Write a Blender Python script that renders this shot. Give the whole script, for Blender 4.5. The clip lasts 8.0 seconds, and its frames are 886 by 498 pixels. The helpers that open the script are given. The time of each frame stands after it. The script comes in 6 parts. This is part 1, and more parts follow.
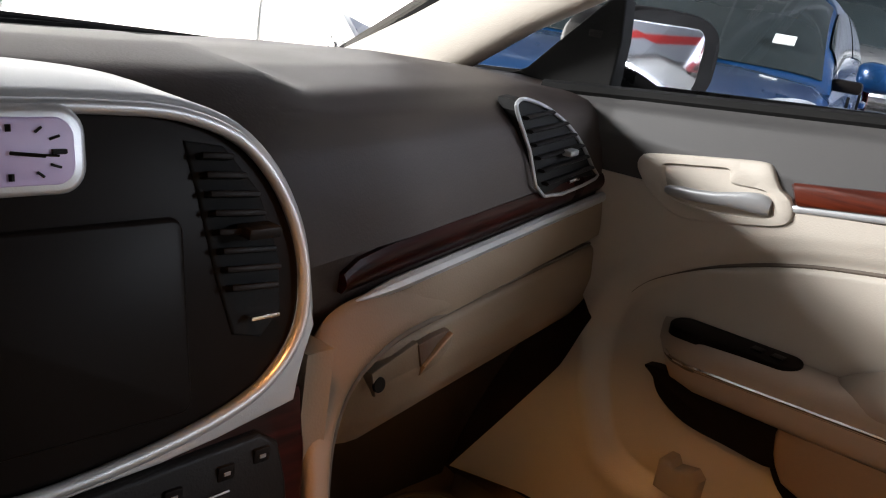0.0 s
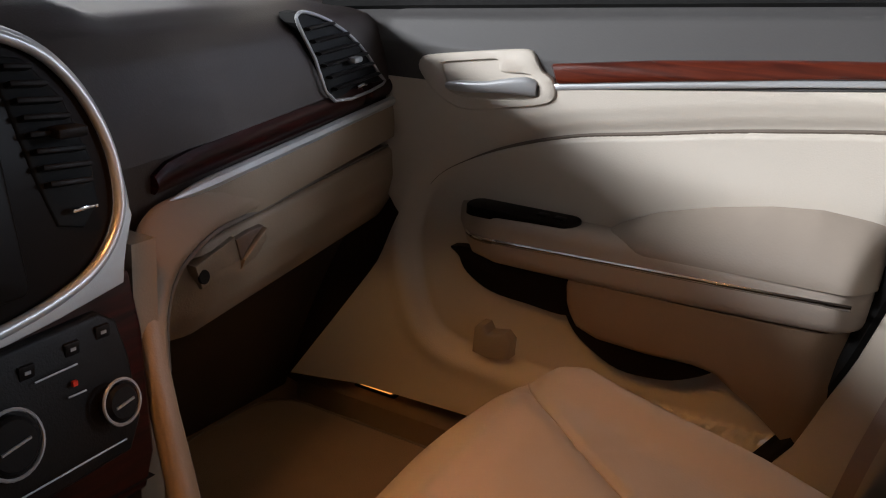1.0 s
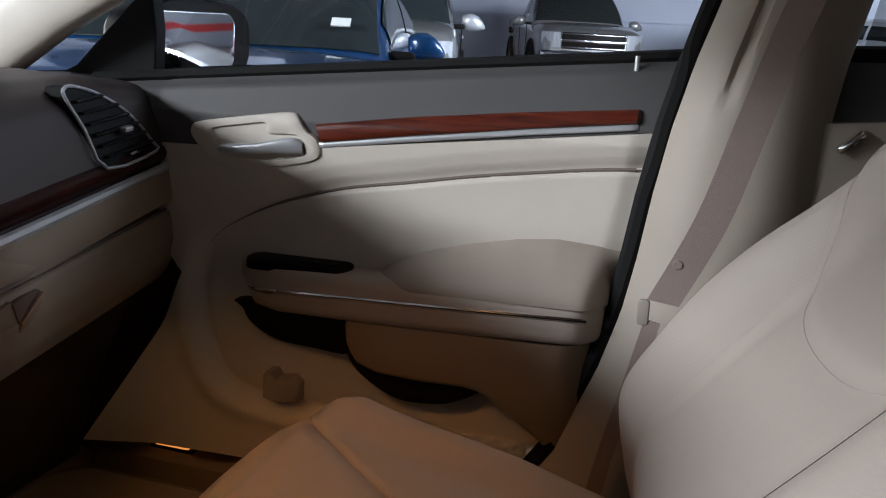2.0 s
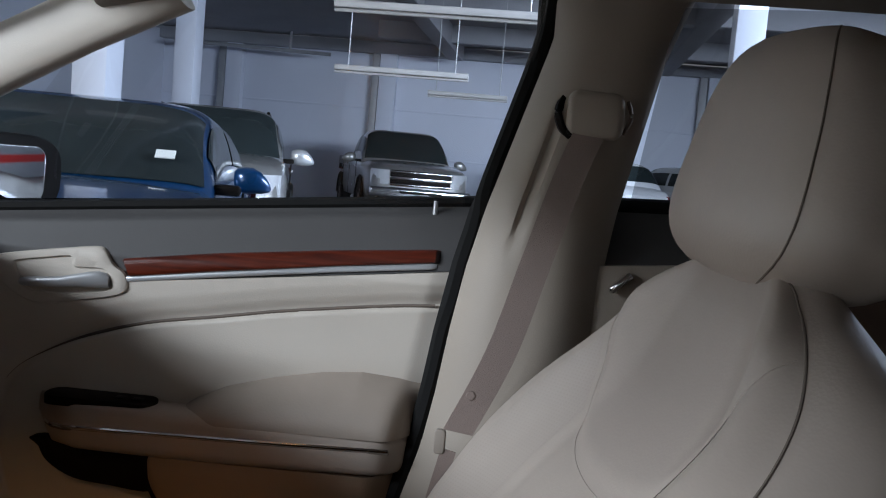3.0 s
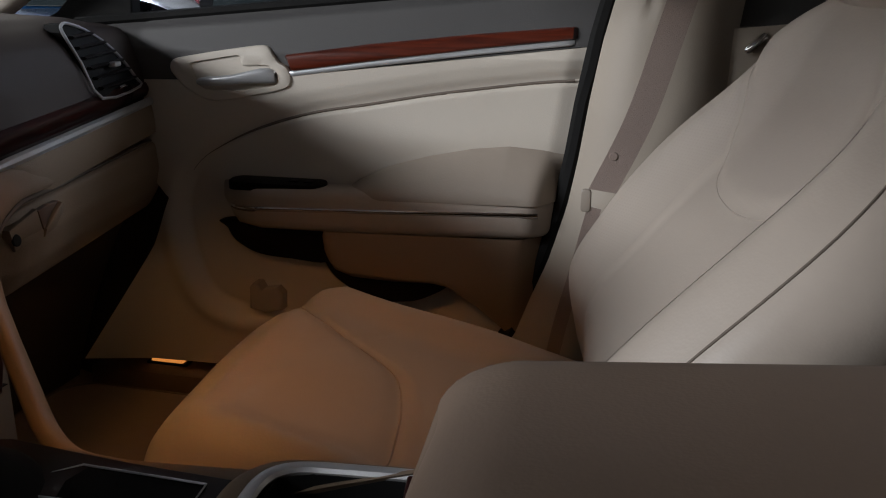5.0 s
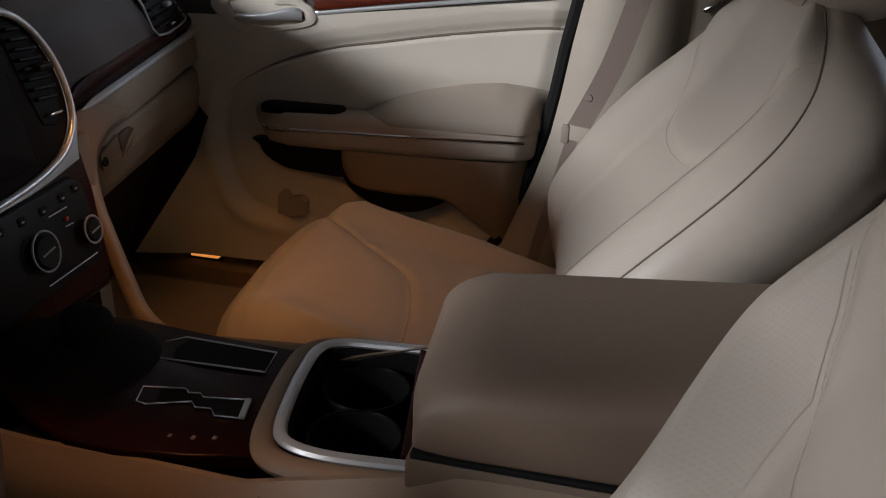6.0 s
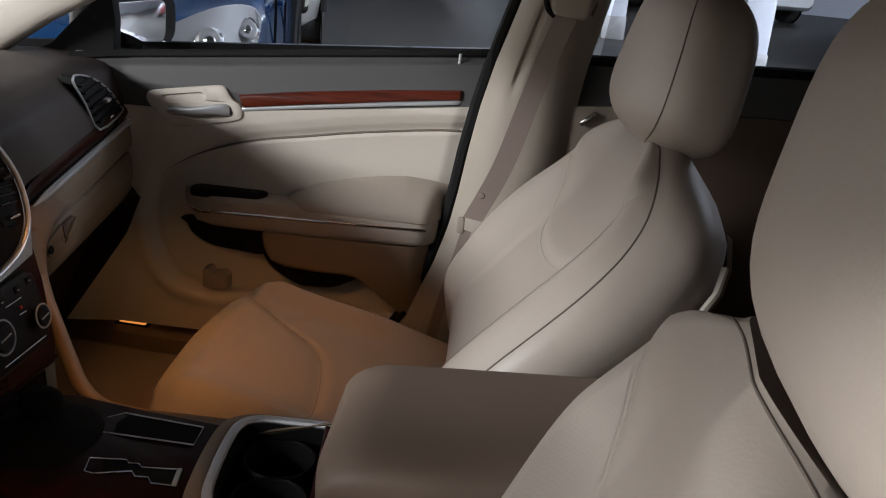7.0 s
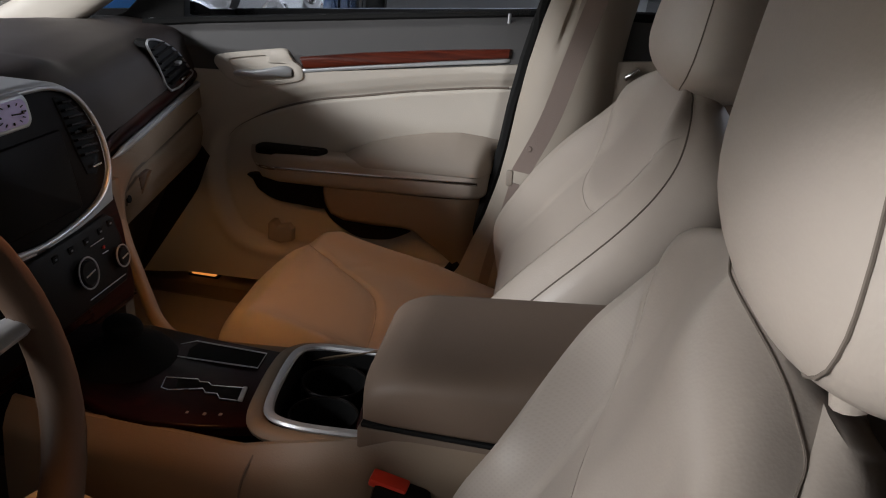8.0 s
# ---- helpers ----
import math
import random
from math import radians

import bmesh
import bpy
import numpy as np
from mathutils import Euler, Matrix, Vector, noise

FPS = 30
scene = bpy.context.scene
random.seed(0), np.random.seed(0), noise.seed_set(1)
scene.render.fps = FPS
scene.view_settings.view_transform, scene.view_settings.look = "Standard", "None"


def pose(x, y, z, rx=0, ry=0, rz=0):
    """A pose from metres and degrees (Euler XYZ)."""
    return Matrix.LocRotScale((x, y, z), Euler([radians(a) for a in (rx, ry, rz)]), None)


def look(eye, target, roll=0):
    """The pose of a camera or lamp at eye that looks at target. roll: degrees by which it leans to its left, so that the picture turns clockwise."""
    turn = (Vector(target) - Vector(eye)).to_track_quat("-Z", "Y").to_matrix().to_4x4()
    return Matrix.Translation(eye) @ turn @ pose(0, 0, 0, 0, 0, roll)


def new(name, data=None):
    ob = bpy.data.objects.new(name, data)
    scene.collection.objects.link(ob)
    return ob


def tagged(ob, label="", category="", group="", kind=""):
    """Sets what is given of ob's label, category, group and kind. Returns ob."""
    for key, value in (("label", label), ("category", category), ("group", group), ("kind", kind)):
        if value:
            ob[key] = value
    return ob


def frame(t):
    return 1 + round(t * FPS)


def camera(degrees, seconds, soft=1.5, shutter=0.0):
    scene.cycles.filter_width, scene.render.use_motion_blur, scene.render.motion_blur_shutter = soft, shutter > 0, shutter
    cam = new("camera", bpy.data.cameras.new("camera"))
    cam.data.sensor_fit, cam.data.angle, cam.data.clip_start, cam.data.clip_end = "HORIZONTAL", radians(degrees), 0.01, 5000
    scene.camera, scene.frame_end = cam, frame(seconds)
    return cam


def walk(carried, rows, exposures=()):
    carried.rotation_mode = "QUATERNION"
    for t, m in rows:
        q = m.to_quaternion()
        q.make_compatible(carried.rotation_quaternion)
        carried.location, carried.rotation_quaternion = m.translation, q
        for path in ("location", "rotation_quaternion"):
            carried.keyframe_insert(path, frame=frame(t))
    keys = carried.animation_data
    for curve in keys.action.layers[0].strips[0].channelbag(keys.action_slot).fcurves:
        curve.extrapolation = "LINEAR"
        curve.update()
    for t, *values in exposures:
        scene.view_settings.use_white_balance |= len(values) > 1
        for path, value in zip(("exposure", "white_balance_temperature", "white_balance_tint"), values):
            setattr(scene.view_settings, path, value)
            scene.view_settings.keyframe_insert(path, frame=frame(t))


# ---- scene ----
cam = camera(50.8, 8.0, 1.1)
PATH = [
    (0, (-0.115, 0.092, 1.056), (1.367, 1.315, 0.501), 9.5),
    (0.5, (-0.142, 0.058, 1.051), (1.436, 1.145, 0.477), 6.4),
    (1, (-0.177, 0.015, 1.036), (1.496, 0.92, 0.418), 4.5),
    (1.5, (-0.21, -0.009, 1.03), (1.552, 0.733, 0.442), 3.7),
    (2, (-0.24, -0.053, 1.046), (1.624, 0.501, 0.578), 3.2),
    (2.2, (-0.254, -0.058, 1.054), (1.654, 0.406, 0.673), 4.2),
    (3.3, (-0.28, -0.095, 1.058), (1.704, 0.102, 0.899), 4.6),
    (3.5, (-0.276, -0.089, 1.045), (1.699, 0.131, 0.818), 4.0),
    (4, (-0.278, -0.093, 1.012), (1.655, 0.235, 0.618), 1.4),
    (4.5, (-0.333, -0.079, 1.006), (1.561, 0.341, 0.518), 0.9),
    (4.7, (-0.348, -0.072, 1.003), (1.536, 0.365, 0.493), 0.9),
    (5.8, (-0.538, -0.095, 1.074), (1.302, 0.313, 0.402), 2.4),
    (6, (-0.578, -0.106, 1.103), (1.233, 0.294, 0.355), 2.7),
    (6.5, (-0.645, -0.128, 1.159), (1.153, 0.167, 0.334), 2.4),
    (7, (-0.712, -0.15, 1.217), (1.162, 0.096, 0.564), 5.4),
    (7.5, (-0.763, -0.172, 1.221), (1.141, 0.128, 0.69), 5.7),
    (8, (-0.788, -0.192, 1.21), (1.04, 0.187, 0.494), 3.8),
]
walk(cam, [(t, look(eye, target, roll)) for t, eye, target, roll in PATH],
     [(0, 3.20, 6900, 10), (0.5, 3.07, 6650, 10), (1, 2.87, 6550, 10), (1.5, 2.61, 6400, 9), (2, 2.31, 6250, 9), (3.3, 2.03, 5950, 7), (3.5, 2.00, 5950, 7), (4, 1.87, 6150, 8), (4.5, 1.80, 6550, 9), (6, 2.10, 6600, 10), (6.5, 2.10, 6700, 10), (7, 2.25, 6700, 10), (7.5, 2.25, 6700, 10), (8, 2.10, 6700, 10)])
# ---- world, sun and large lights ----
world = bpy.data.worlds.new("world")
scene.world = world
world.use_nodes = True
wn = world.node_tree.nodes
sky = wn.new("ShaderNodeTexSky")
sky.sky_type, sky.sun_disc = "NISHITA", False
sky.sun_elevation, sky.sun_rotation = radians(62), radians(180)
wn["Background"].inputs["Strength"].default_value = 0.007
world.node_tree.links.new(sky.outputs["Color"], wn["Background"].inputs["Color"])
sun = new("sun", bpy.data.lights.new("sun", "SUN"))
sun.data.energy, sun.data.angle, sun.data.color = 5.0, radians(0.5), (1.0, 0.96, 0.9)
sun.matrix_basis = look((0, -4.7, 8.8), (0, 0, 0))


def lamp(name, eye, target, watts, size, colour):
    """An area lamp that shines from eye towards target."""
    ob = new(name, bpy.data.lights.new(name, "AREA"))
    ob.data.energy, ob.data.color = watts, colour
    ob.data.shape, ob.data.size, ob.data.size_y = "RECTANGLE", *size
    ob.matrix_basis = look(eye, target)
    return ob


# the sky in the gap over the fence, added fills for yard, far bay and footwell, and the map lamp in the roof
lamp("fence_sky_light", (-5.3, 7.0, 4.1), (0.6, 0.0, 0.8), 235, (4, 1.5), (0.92, 0.95, 1.0))
# unseen lamp out in the yard, added to lift the headrests
lamp("yard_fill", (-8.2, 4.7, 2.0), (-0.4, -0.2, 1.15), 7, (3, 1.0), (0.95, 0.97, 1.0))
# hangs under the deck, added to brighten the columns and far wall
lamp("far_bay_fill", (6.5, -7.0, 3.85), (18.0, 3.0, 0.9), 820, (8, 2.5), (0.74, 0.84, 1.0))
# unseen weak lamp, added to warm the footwell
lamp("footwell_fill", (0.60, 0.60, 0.69), (0.55, 0.40, 0.40), 0.005, (0.05, 0.03), (1.0, 0.50, 0.16))
for at, to, watts in (((0.05, 0.36, 1.192), (0.39, 0.29, 0.65), 1.7), ((-0.05, 0.30, 1.235), (-0.26, 0.20, 0.72), 1.2)):
    reading = new("reading_lamp", bpy.data.lights.new("reading_lamp", "SPOT"))
    reading.data.energy, reading.data.color, reading.data.shadow_soft_size = watts, (1.0, 0.42, 0.12), 0.035
    reading.data.spot_size, reading.data.spot_blend = radians(56), 1.0
    reading.matrix_basis = look(at, to)


# ---- materials ----
def material(name, colour, rough=0.5, metal=0.0, vary=0.15, scale=8.0, bump=0.0, grain=200.0, coat=0.0, sheen=0.0, gloss=0.5):
    """A painted, moulded or covered surface: large uneven tone, fine grain and relief."""
    m = bpy.data.materials.new(name)
    m.use_nodes = True
    n, link = m.node_tree.nodes, m.node_tree.links.new
    b = n["Principled BSDF"]
    place = n.new("ShaderNodeTexCoord")
    big = n.new("ShaderNodeTexNoise")
    big.inputs["Scale"].default_value, big.inputs["Detail"].default_value = scale, 6
    fine = n.new("ShaderNodeTexNoise")
    fine.inputs["Scale"].default_value, fine.inputs["Detail"].default_value = grain, 3
    link(place.outputs["Object"], big.inputs["Vector"])
    link(place.outputs["Object"], fine.inputs["Vector"])
    both = n.new("ShaderNodeMath")
    both.operation = "MULTIPLY_ADD"
    both.inputs[1].default_value = 0.35
    link(fine.outputs["Fac"], both.inputs[0])
    link(big.outputs["Fac"], both.inputs[2])
    mix = n.new("ShaderNodeMix")
    mix.data_type = "RGBA"
    mix.inputs["A"].default_value = (*[c * (1 - vary) for c in colour], 1)
    mix.inputs["B"].default_value = (*[min(1, c * (1 + vary)) for c in colour], 1)
    link(both.outputs[0], mix.inputs["Factor"])
    link(mix.outputs["Result"], b.inputs["Base Color"])
    ramp = n.new("ShaderNodeMapRange")
    ramp.inputs["To Min"].default_value, ramp.inputs["To Max"].default_value = max(0.02, rough - 0.08), min(1, rough + 0.08)
    link(big.outputs["Fac"], ramp.inputs["Value"])
    link(ramp.outputs["Result"], b.inputs["Roughness"])
    b.inputs["Metallic"].default_value = metal
    b.inputs["Specular IOR Level"].default_value = gloss
    b.inputs["Coat Weight"].default_value = coat
    b.inputs["Coat Roughness"].default_value = 0.06
    b.inputs["Sheen Weight"].default_value = sheen
    if bump:
        bp = n.new("ShaderNodeBump")
        bp.inputs["Strength"].default_value, bp.inputs["Distance"].default_value = bump, 0.001
        link(fine.outputs["Fac"], bp.inputs["Height"])
        link(bp.outputs["Normal"], b.inputs["Normal"])
    return m


def leather(name, colour, perforated=False, rough=0.52):
    m = material(name, colour, rough, vary=0.07, scale=5, grain=90)
    n, link = m.node_tree.nodes, m.node_tree.links.new
    b = n["Principled BSDF"]
    place = n.new("ShaderNodeTexCoord")
    cells = n.new("ShaderNodeTexVoronoi")
    cells.inputs["Scale"].default_value = 330 if perforated else 420
    split, flat = n.new("ShaderNodeSeparateXYZ"), n.new("ShaderNodeCombineXYZ")
    link(place.outputs["Object"], split.inputs[0])
    link(split.outputs["X"], flat.inputs["X"])
    link(split.outputs["Z"], flat.inputs["Y"])
    if perforated:
        cells.voronoi_dimensions, cells.inputs["Randomness"].default_value = "2D", 0.0
    wrinkle = n.new("ShaderNodeTexNoise")
    wrinkle.inputs["Scale"].default_value, wrinkle.inputs["Detail"].default_value = 14, 4
    link(place.outputs["Object"], wrinkle.inputs["Vector"])
    link(flat.outputs[0] if perforated else place.outputs["Object"], cells.inputs["Vector"])
    height = n.new("ShaderNodeMath")
    height.operation = "MULTIPLY_ADD"
    height.inputs[1].default_value = 2.5
    link(wrinkle.outputs["Fac"], height.inputs[0])
    link(cells.outputs["Distance"], height.inputs[2])
    bp = n.new("ShaderNodeBump")
    bp.inputs["Strength"].default_value, bp.inputs["Distance"].default_value = 0.05 if perforated else 0.08, 0.0010
    link(height.outputs[0], bp.inputs["Height"])
    link(bp.outputs["Normal"], b.inputs["Normal"])
    if perforated:
        hole = n.new("ShaderNodeMath")
        hole.operation = "LESS_THAN"
        hole.inputs[1].default_value = 0.26
        link(cells.outputs["Distance"], hole.inputs[0])
        dark = n.new("ShaderNodeMix")
        dark.data_type = "RGBA"
        dark.inputs["B"].default_value = (*[c * 0.97 for c in colour], 1)
        link(n["Mix"].outputs["Result"], dark.inputs["A"])
        link(hole.outputs[0], dark.inputs["Factor"])
        link(dark.outputs["Result"], b.inputs["Base Color"])
    return m


def burl(name, dark, light, coat=1.0, gloss=0.5):
    """Lacquered wood with streaks along the strip."""
    m = material(name, light, 0.3, vary=0.1, coat=coat, gloss=gloss)
    n, link = m.node_tree.nodes, m.node_tree.links.new
    place, stretch = n.new("ShaderNodeTexCoord"), n.new("ShaderNodeMapping")
    stretch.inputs["Scale"].default_value = (6, 6, 90)
    streak = n.new("ShaderNodeTexNoise")
    streak.inputs["Scale"].default_value, streak.inputs["Detail"].default_value, streak.inputs["Distortion"].default_value = 1.6, 8, 1.2
    link(place.outputs["Object"], stretch.inputs["Vector"])
    link(stretch.outputs["Vector"], streak.inputs["Vector"])
    ramp = n.new("ShaderNodeValToRGB")
    ramp.color_ramp.elements[0].position, ramp.color_ramp.elements[0].color = 0.36, (*dark, 1)
    ramp.color_ramp.elements[1].position, ramp.color_ramp.elements[1].color = 0.66, (*light, 1)
    link(streak.outputs["Fac"], ramp.inputs["Fac"])
    link(ramp.outputs["Color"], n["Principled BSDF"].inputs["Base Color"])
    return m


def glass(name, tint=(1, 1, 1), rough=0.0, clear=0.9):
    """A thin pane: mostly clear, with a real gloss."""
    m = bpy.data.materials.new(name)
    m.use_nodes = True
    n, link = m.node_tree.nodes, m.node_tree.links.new
    see, shine, mix, fr = (n.new(f"ShaderNode{k}") for k in ("BsdfTransparent", "BsdfGlossy", "MixShader", "LayerWeight"))
    see.inputs["Color"].default_value = (*[c * clear for c in tint], 1)
    shine.inputs["Roughness"].default_value = rough
    power = n.new("ShaderNodeMath")
    power.operation = "POWER"
    power.inputs[1].default_value = 4.5
    link(fr.outputs["Facing"], power.inputs[0])
    lift = n.new("ShaderNodeMath")
    lift.operation = "MULTIPLY_ADD"
    lift.inputs[1].default_value, lift.inputs[2].default_value = 0.85, 0.05
    link(power.outputs[0], lift.inputs[0])
    link(lift.outputs[0], mix.inputs[0])
    link(see.outputs[0], mix.inputs[1])
    link(shine.outputs[0], mix.inputs[2])
    link(mix.outputs[0], n["Material Output"].inputs["Surface"])
    return m


CREAM = leather("cream_leather", (0.375, 0.322, 0.276), rough=0.48)
PERF = leather("perforated_cream_leather", (0.36, 0.31, 0.266), True, 0.46)
TAUPE = leather("taupe_leather", (0.26, 0.21, 0.17))
ELBOW = leather("cream_grey_leather", (0.32, 0.27, 0.225))
# brown carries the shade of the rear cabin in its colour
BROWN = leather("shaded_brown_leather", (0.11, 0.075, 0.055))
WHEELL = leather("brown_rim_leather", (0.075, 0.040, 0.021), rough=0.66)
LIDL = leather("grey_brown_leather", (0.158, 0.112, 0.082), rough=0.64)
IVORY = material("ivory_moulded_plastic", (0.56, 0.51, 0.445), 0.45, vary=0.06, bump=0.25, grain=600)
# cream darkened to hold the shade of the lower cabin
TRIM = material("shaded_cream_trim_plastic", (0.235, 0.172, 0.118), 0.55, vary=0.07, bump=0.25, grain=600)
CLOTH = material("beige_headliner_cloth", (0.27, 0.235, 0.195), 0.9, vary=0.08, bump=0.12, grain=900, sheen=0.2)
DARK = material("dark_brown_soft_plastic", (0.038, 0.027, 0.023), 0.48, vary=0.12, bump=0.2, grain=500, gloss=0.35)
SLATE = material("dark_grey_soft_plastic", (0.058, 0.056, 0.056), 0.6, vary=0.10, bump=0.12, grain=500)
BLACK = material("black_plastic", (0.009, 0.0075, 0.007), 0.45, vary=0.2, bump=0.2, grain=700, gloss=0.10)
RUBBER = material("black_rubber", (0.008, 0.008, 0.008), 0.75, vary=0.2, bump=0.2, gloss=0.15)
GLOSS = material("brown_black_gloss_panel", (0.010, 0.0075, 0.0065), 0.34, vary=0.15, gloss=0.035)
PILLAR = material("cream_pillar_plastic", (0.33, 0.285, 0.235), 0.55, vary=0.06, bump=0.2, grain=600)
SEAM = material("dark_seam_thread", (0.13, 0.105, 0.085), 0.8, vary=0.2)
CHROME = material("chrome", (0.80, 0.80, 0.81), 0.12, 1.0, vary=0.04)
SATIN = material("satin_silver_paint", (0.52, 0.53, 0.545), 0.34, 0.5, vary=0.05, grain=900, bump=0.1)
WOODR = burl("red_lacquered_wood", (0.050, 0.008, 0.004), (0.12, 0.020, 0.008))
WOODD = burl("dark_lacquered_wood", (0.009, 0.0022, 0.0018), (0.030, 0.0046, 0.0036), 0.05, 0.08)
CARPET = material("tan_carpet", (0.165, 0.115, 0.070), 0.95, vary=0.25, scale=30, bump=1.0, grain=900, sheen=0.3)
# the tan carpet at a third of its tone: footwell shade as colour
CARPETD = material("shaded_carpet_lining", (0.050, 0.034, 0.023), 0.95, vary=0.3, scale=25, bump=1.0, grain=900)
BELT = material("woven_taupe_webbing", (0.245, 0.19, 0.165), 0.75, vary=0.1, bump=0.8, grain=1200)
BELTP = material("taupe_belt_plastic", (0.30, 0.26, 0.22), 0.45, vary=0.08)
DIAL = material("lilac_clock_dial", (0.62, 0.50, 0.78), 0.4, vary=0.04)
RED = material("red_button_plastic", (0.65, 0.04, 0.02), 0.4, vary=0.1)
MIRROR = material("mirror_silver", (0.72, 0.73, 0.74), 0.02, 1.0, vary=0.0)
PANE = glass("clear_window_glass")
SMOKE = glass("smoked_rear_glass", (0.5, 0.5, 0.5))
TINT = glass("dark_car_glass", (0.30, 0.36, 0.36))
LENS = glass("headlamp_lens", (1, 1, 1), 0.02, 0.95)
CONCRETE = material("stained_concrete_floor", (0.052, 0.050, 0.046), 0.5, vary=0.9, scale=1.5, bump=0.5, grain=60)
WALL = material("white_painted_wall", (0.62, 0.64, 0.72), 0.8, vary=0.12, scale=0.7, bump=0.3, grain=60)
CEIL = material("grey_concrete_ceiling", (0.30, 0.30, 0.32), 0.85, vary=0.2, scale=1.2, bump=0.6, grain=40)
SHEETW = material("white_corrugated_sheet", (0.78, 0.80, 0.82), 0.5, vary=0.08, scale=2)
GREYW = material("grey_painted_wall", (0.34, 0.35, 0.38), 0.8, vary=0.15, scale=0.7, bump=0.3, grain=60)
REDW = material("red_painted_band", (0.60, 0.03, 0.025), 0.6, vary=0.1, scale=2)
BLUEP = material("blue_metallic_car_paint", (0.005, 0.050, 0.155), 0.3, 0.35, vary=0.06, coat=1.0, grain=2000)
SILVERP = material("silver_metallic_car_paint", (0.30, 0.295, 0.285), 0.3, 0.5, vary=0.06, coat=1.0, grain=2000)
WHITEP = material("white_car_paint", (0.75, 0.76, 0.78), 0.35, vary=0.05, coat=1.0)
OWNP = material("dark_grey_car_paint", (0.012, 0.012, 0.013), 0.3, 0.2, vary=0.06, coat=1.0)
MAROONP = material("maroon_car_paint", (0.12, 0.012, 0.016), 0.3, 0.2, vary=0.06, coat=1.0)
TYRE = material("tyre_rubber", (0.018, 0.018, 0.018), 0.8, vary=0.2, bump=0.6, grain=90)
ALLOY = material("alloy_rim", (0.5, 0.5, 0.5), 0.3, 0.9, vary=0.1)
TAILRED = material("dark_red_lamp_lens", (0.16, 0.008, 0.008), 0.15, vary=0.1, gloss=0.6)
PAPER = material("white_paper_card", (0.85, 0.88, 0.86), 0.7, vary=0.05)
PIPE = material("grey_steel_pipe", (0.35, 0.35, 0.36), 0.5, 0.4, vary=0.2)
TUBEW = material("grey_white_tube_fitting", (0.36, 0.35, 0.345), 0.5, vary=0.08)


def glow(name, colour, strength):
    """A surface that gives off light."""
    m = bpy.data.materials.new(name)
    m.use_nodes = True
    b = m.node_tree.nodes["Principled BSDF"]
    b.inputs["Base Color"].default_value, b.inputs["Roughness"].default_value = (*colour, 1), 0.4
    b.inputs["Emission Color"].default_value, b.inputs["Emission Strength"].default_value = (*colour, 1), strength
    return m


# emission stands in for a glint on the sill
AMBER = glow("amber_glint_glow", (1.0, 0.36, 0.08), 0.16)


# ---- building helpers ----
def thing(name, at, label, category, group="", kind=""):
    """A thing: an Empty at its base, which parents its parts."""
    ob = new(name)
    ob.location, ob.empty_display_size = at, 0.05
    return tagged(ob, label, category, group, kind)


def mesh_of(name, bm, mat, smooth=40):
    bmesh.ops.recalc_face_normals(bm, faces=bm.faces)
    me = bpy.data.meshes.new(name)
    bm.to_mesh(me)
    bm.free()
    me.materials.append(mat)
    if smooth:
        me.shade_smooth()
        me.set_sharp_from_angle(angle=radians(smooth))
    return me


def part(name, bm, mat, parent, label="", smooth=40):
    ob = new(name, mesh_of(name, bm, mat, smooth))
    ob.parent = parent
    if parent.type == "EMPTY":
        ob.matrix_parent_inverse = Matrix.Translation(parent.location).inverted()
    return tagged(ob, label)


def solo(name, bm, mat, label, category, kind="", group="", smooth=40):
    return tagged(new(name, mesh_of(name, bm, mat, smooth)), label, category, group, kind)


def loft(rings, caps=True, closed=True, bm=None):
    """A skin over rings of equal length."""
    bm = bm or bmesh.new()
    rows = [[bm.verts.new(p) for p in ring] for ring in rings]
    n = len(rows[0])
    for a, b in zip(rows, rows[1:]):
        for i in range(n if closed else n - 1):
            j = (i + 1) % n
            bm.faces.new((a[i], a[j], b[j], b[i]))
    if caps and closed:
        bm.faces.new(rows[0][::-1])
        bm.faces.new(rows[-1])
    return bm


def catmull(points, steps=6, closed=False):
    """A smooth line through points."""
    pts = [Vector(p) for p in points]
    n, out = len(pts), []
    for i in range(n if closed else n - 1):
        a, b, c, d = (pts[(i + k) % n] if closed else pts[min(max(i + k, 0), n - 1)] for k in (-1, 0, 1, 2))
        for s in range(steps):
            t = s / steps
            out.append(0.5 * (2 * b + (c - a) * t + (2 * a - 5 * b + 4 * c - d) * t * t + (3 * b - a - 3 * c + d) * t ** 3))
    return out if closed else out + [pts[-1]]


def tube(path, radius, sides=8, flat=1.0, closed=False, bm=None, up=(0, 0, 1)):
    """A rod along a line; flat squeezes it along up."""
    path = [Vector(p) for p in path]
    n, rings = len(path), []
    for i, p in enumerate(path):
        a, b = (path[i - 1], path[(i + 1) % n]) if closed else (path[max(i - 1, 0)], path[min(i + 1, n - 1)])
        way = (b - a).normalized()
        side = way.cross(Vector(up))
        side = side.normalized() if side.length > 1e-4 else way.orthogonal().normalized()
        top = side.cross(way).normalized()
        r = radius[i] if isinstance(radius, (list, tuple)) else radius
        rings.append([p + side * r * math.cos(2 * math.pi * k / sides) + top * r * flat * math.sin(2 * math.pi * k / sides) for k in range(sides)])
    if closed:
        rings.append(rings[0])
    bm = loft(rings, caps=not closed, bm=bm)
    if closed:
        bmesh.ops.remove_doubles(bm, verts=bm.verts, dist=1e-6)
    return bm


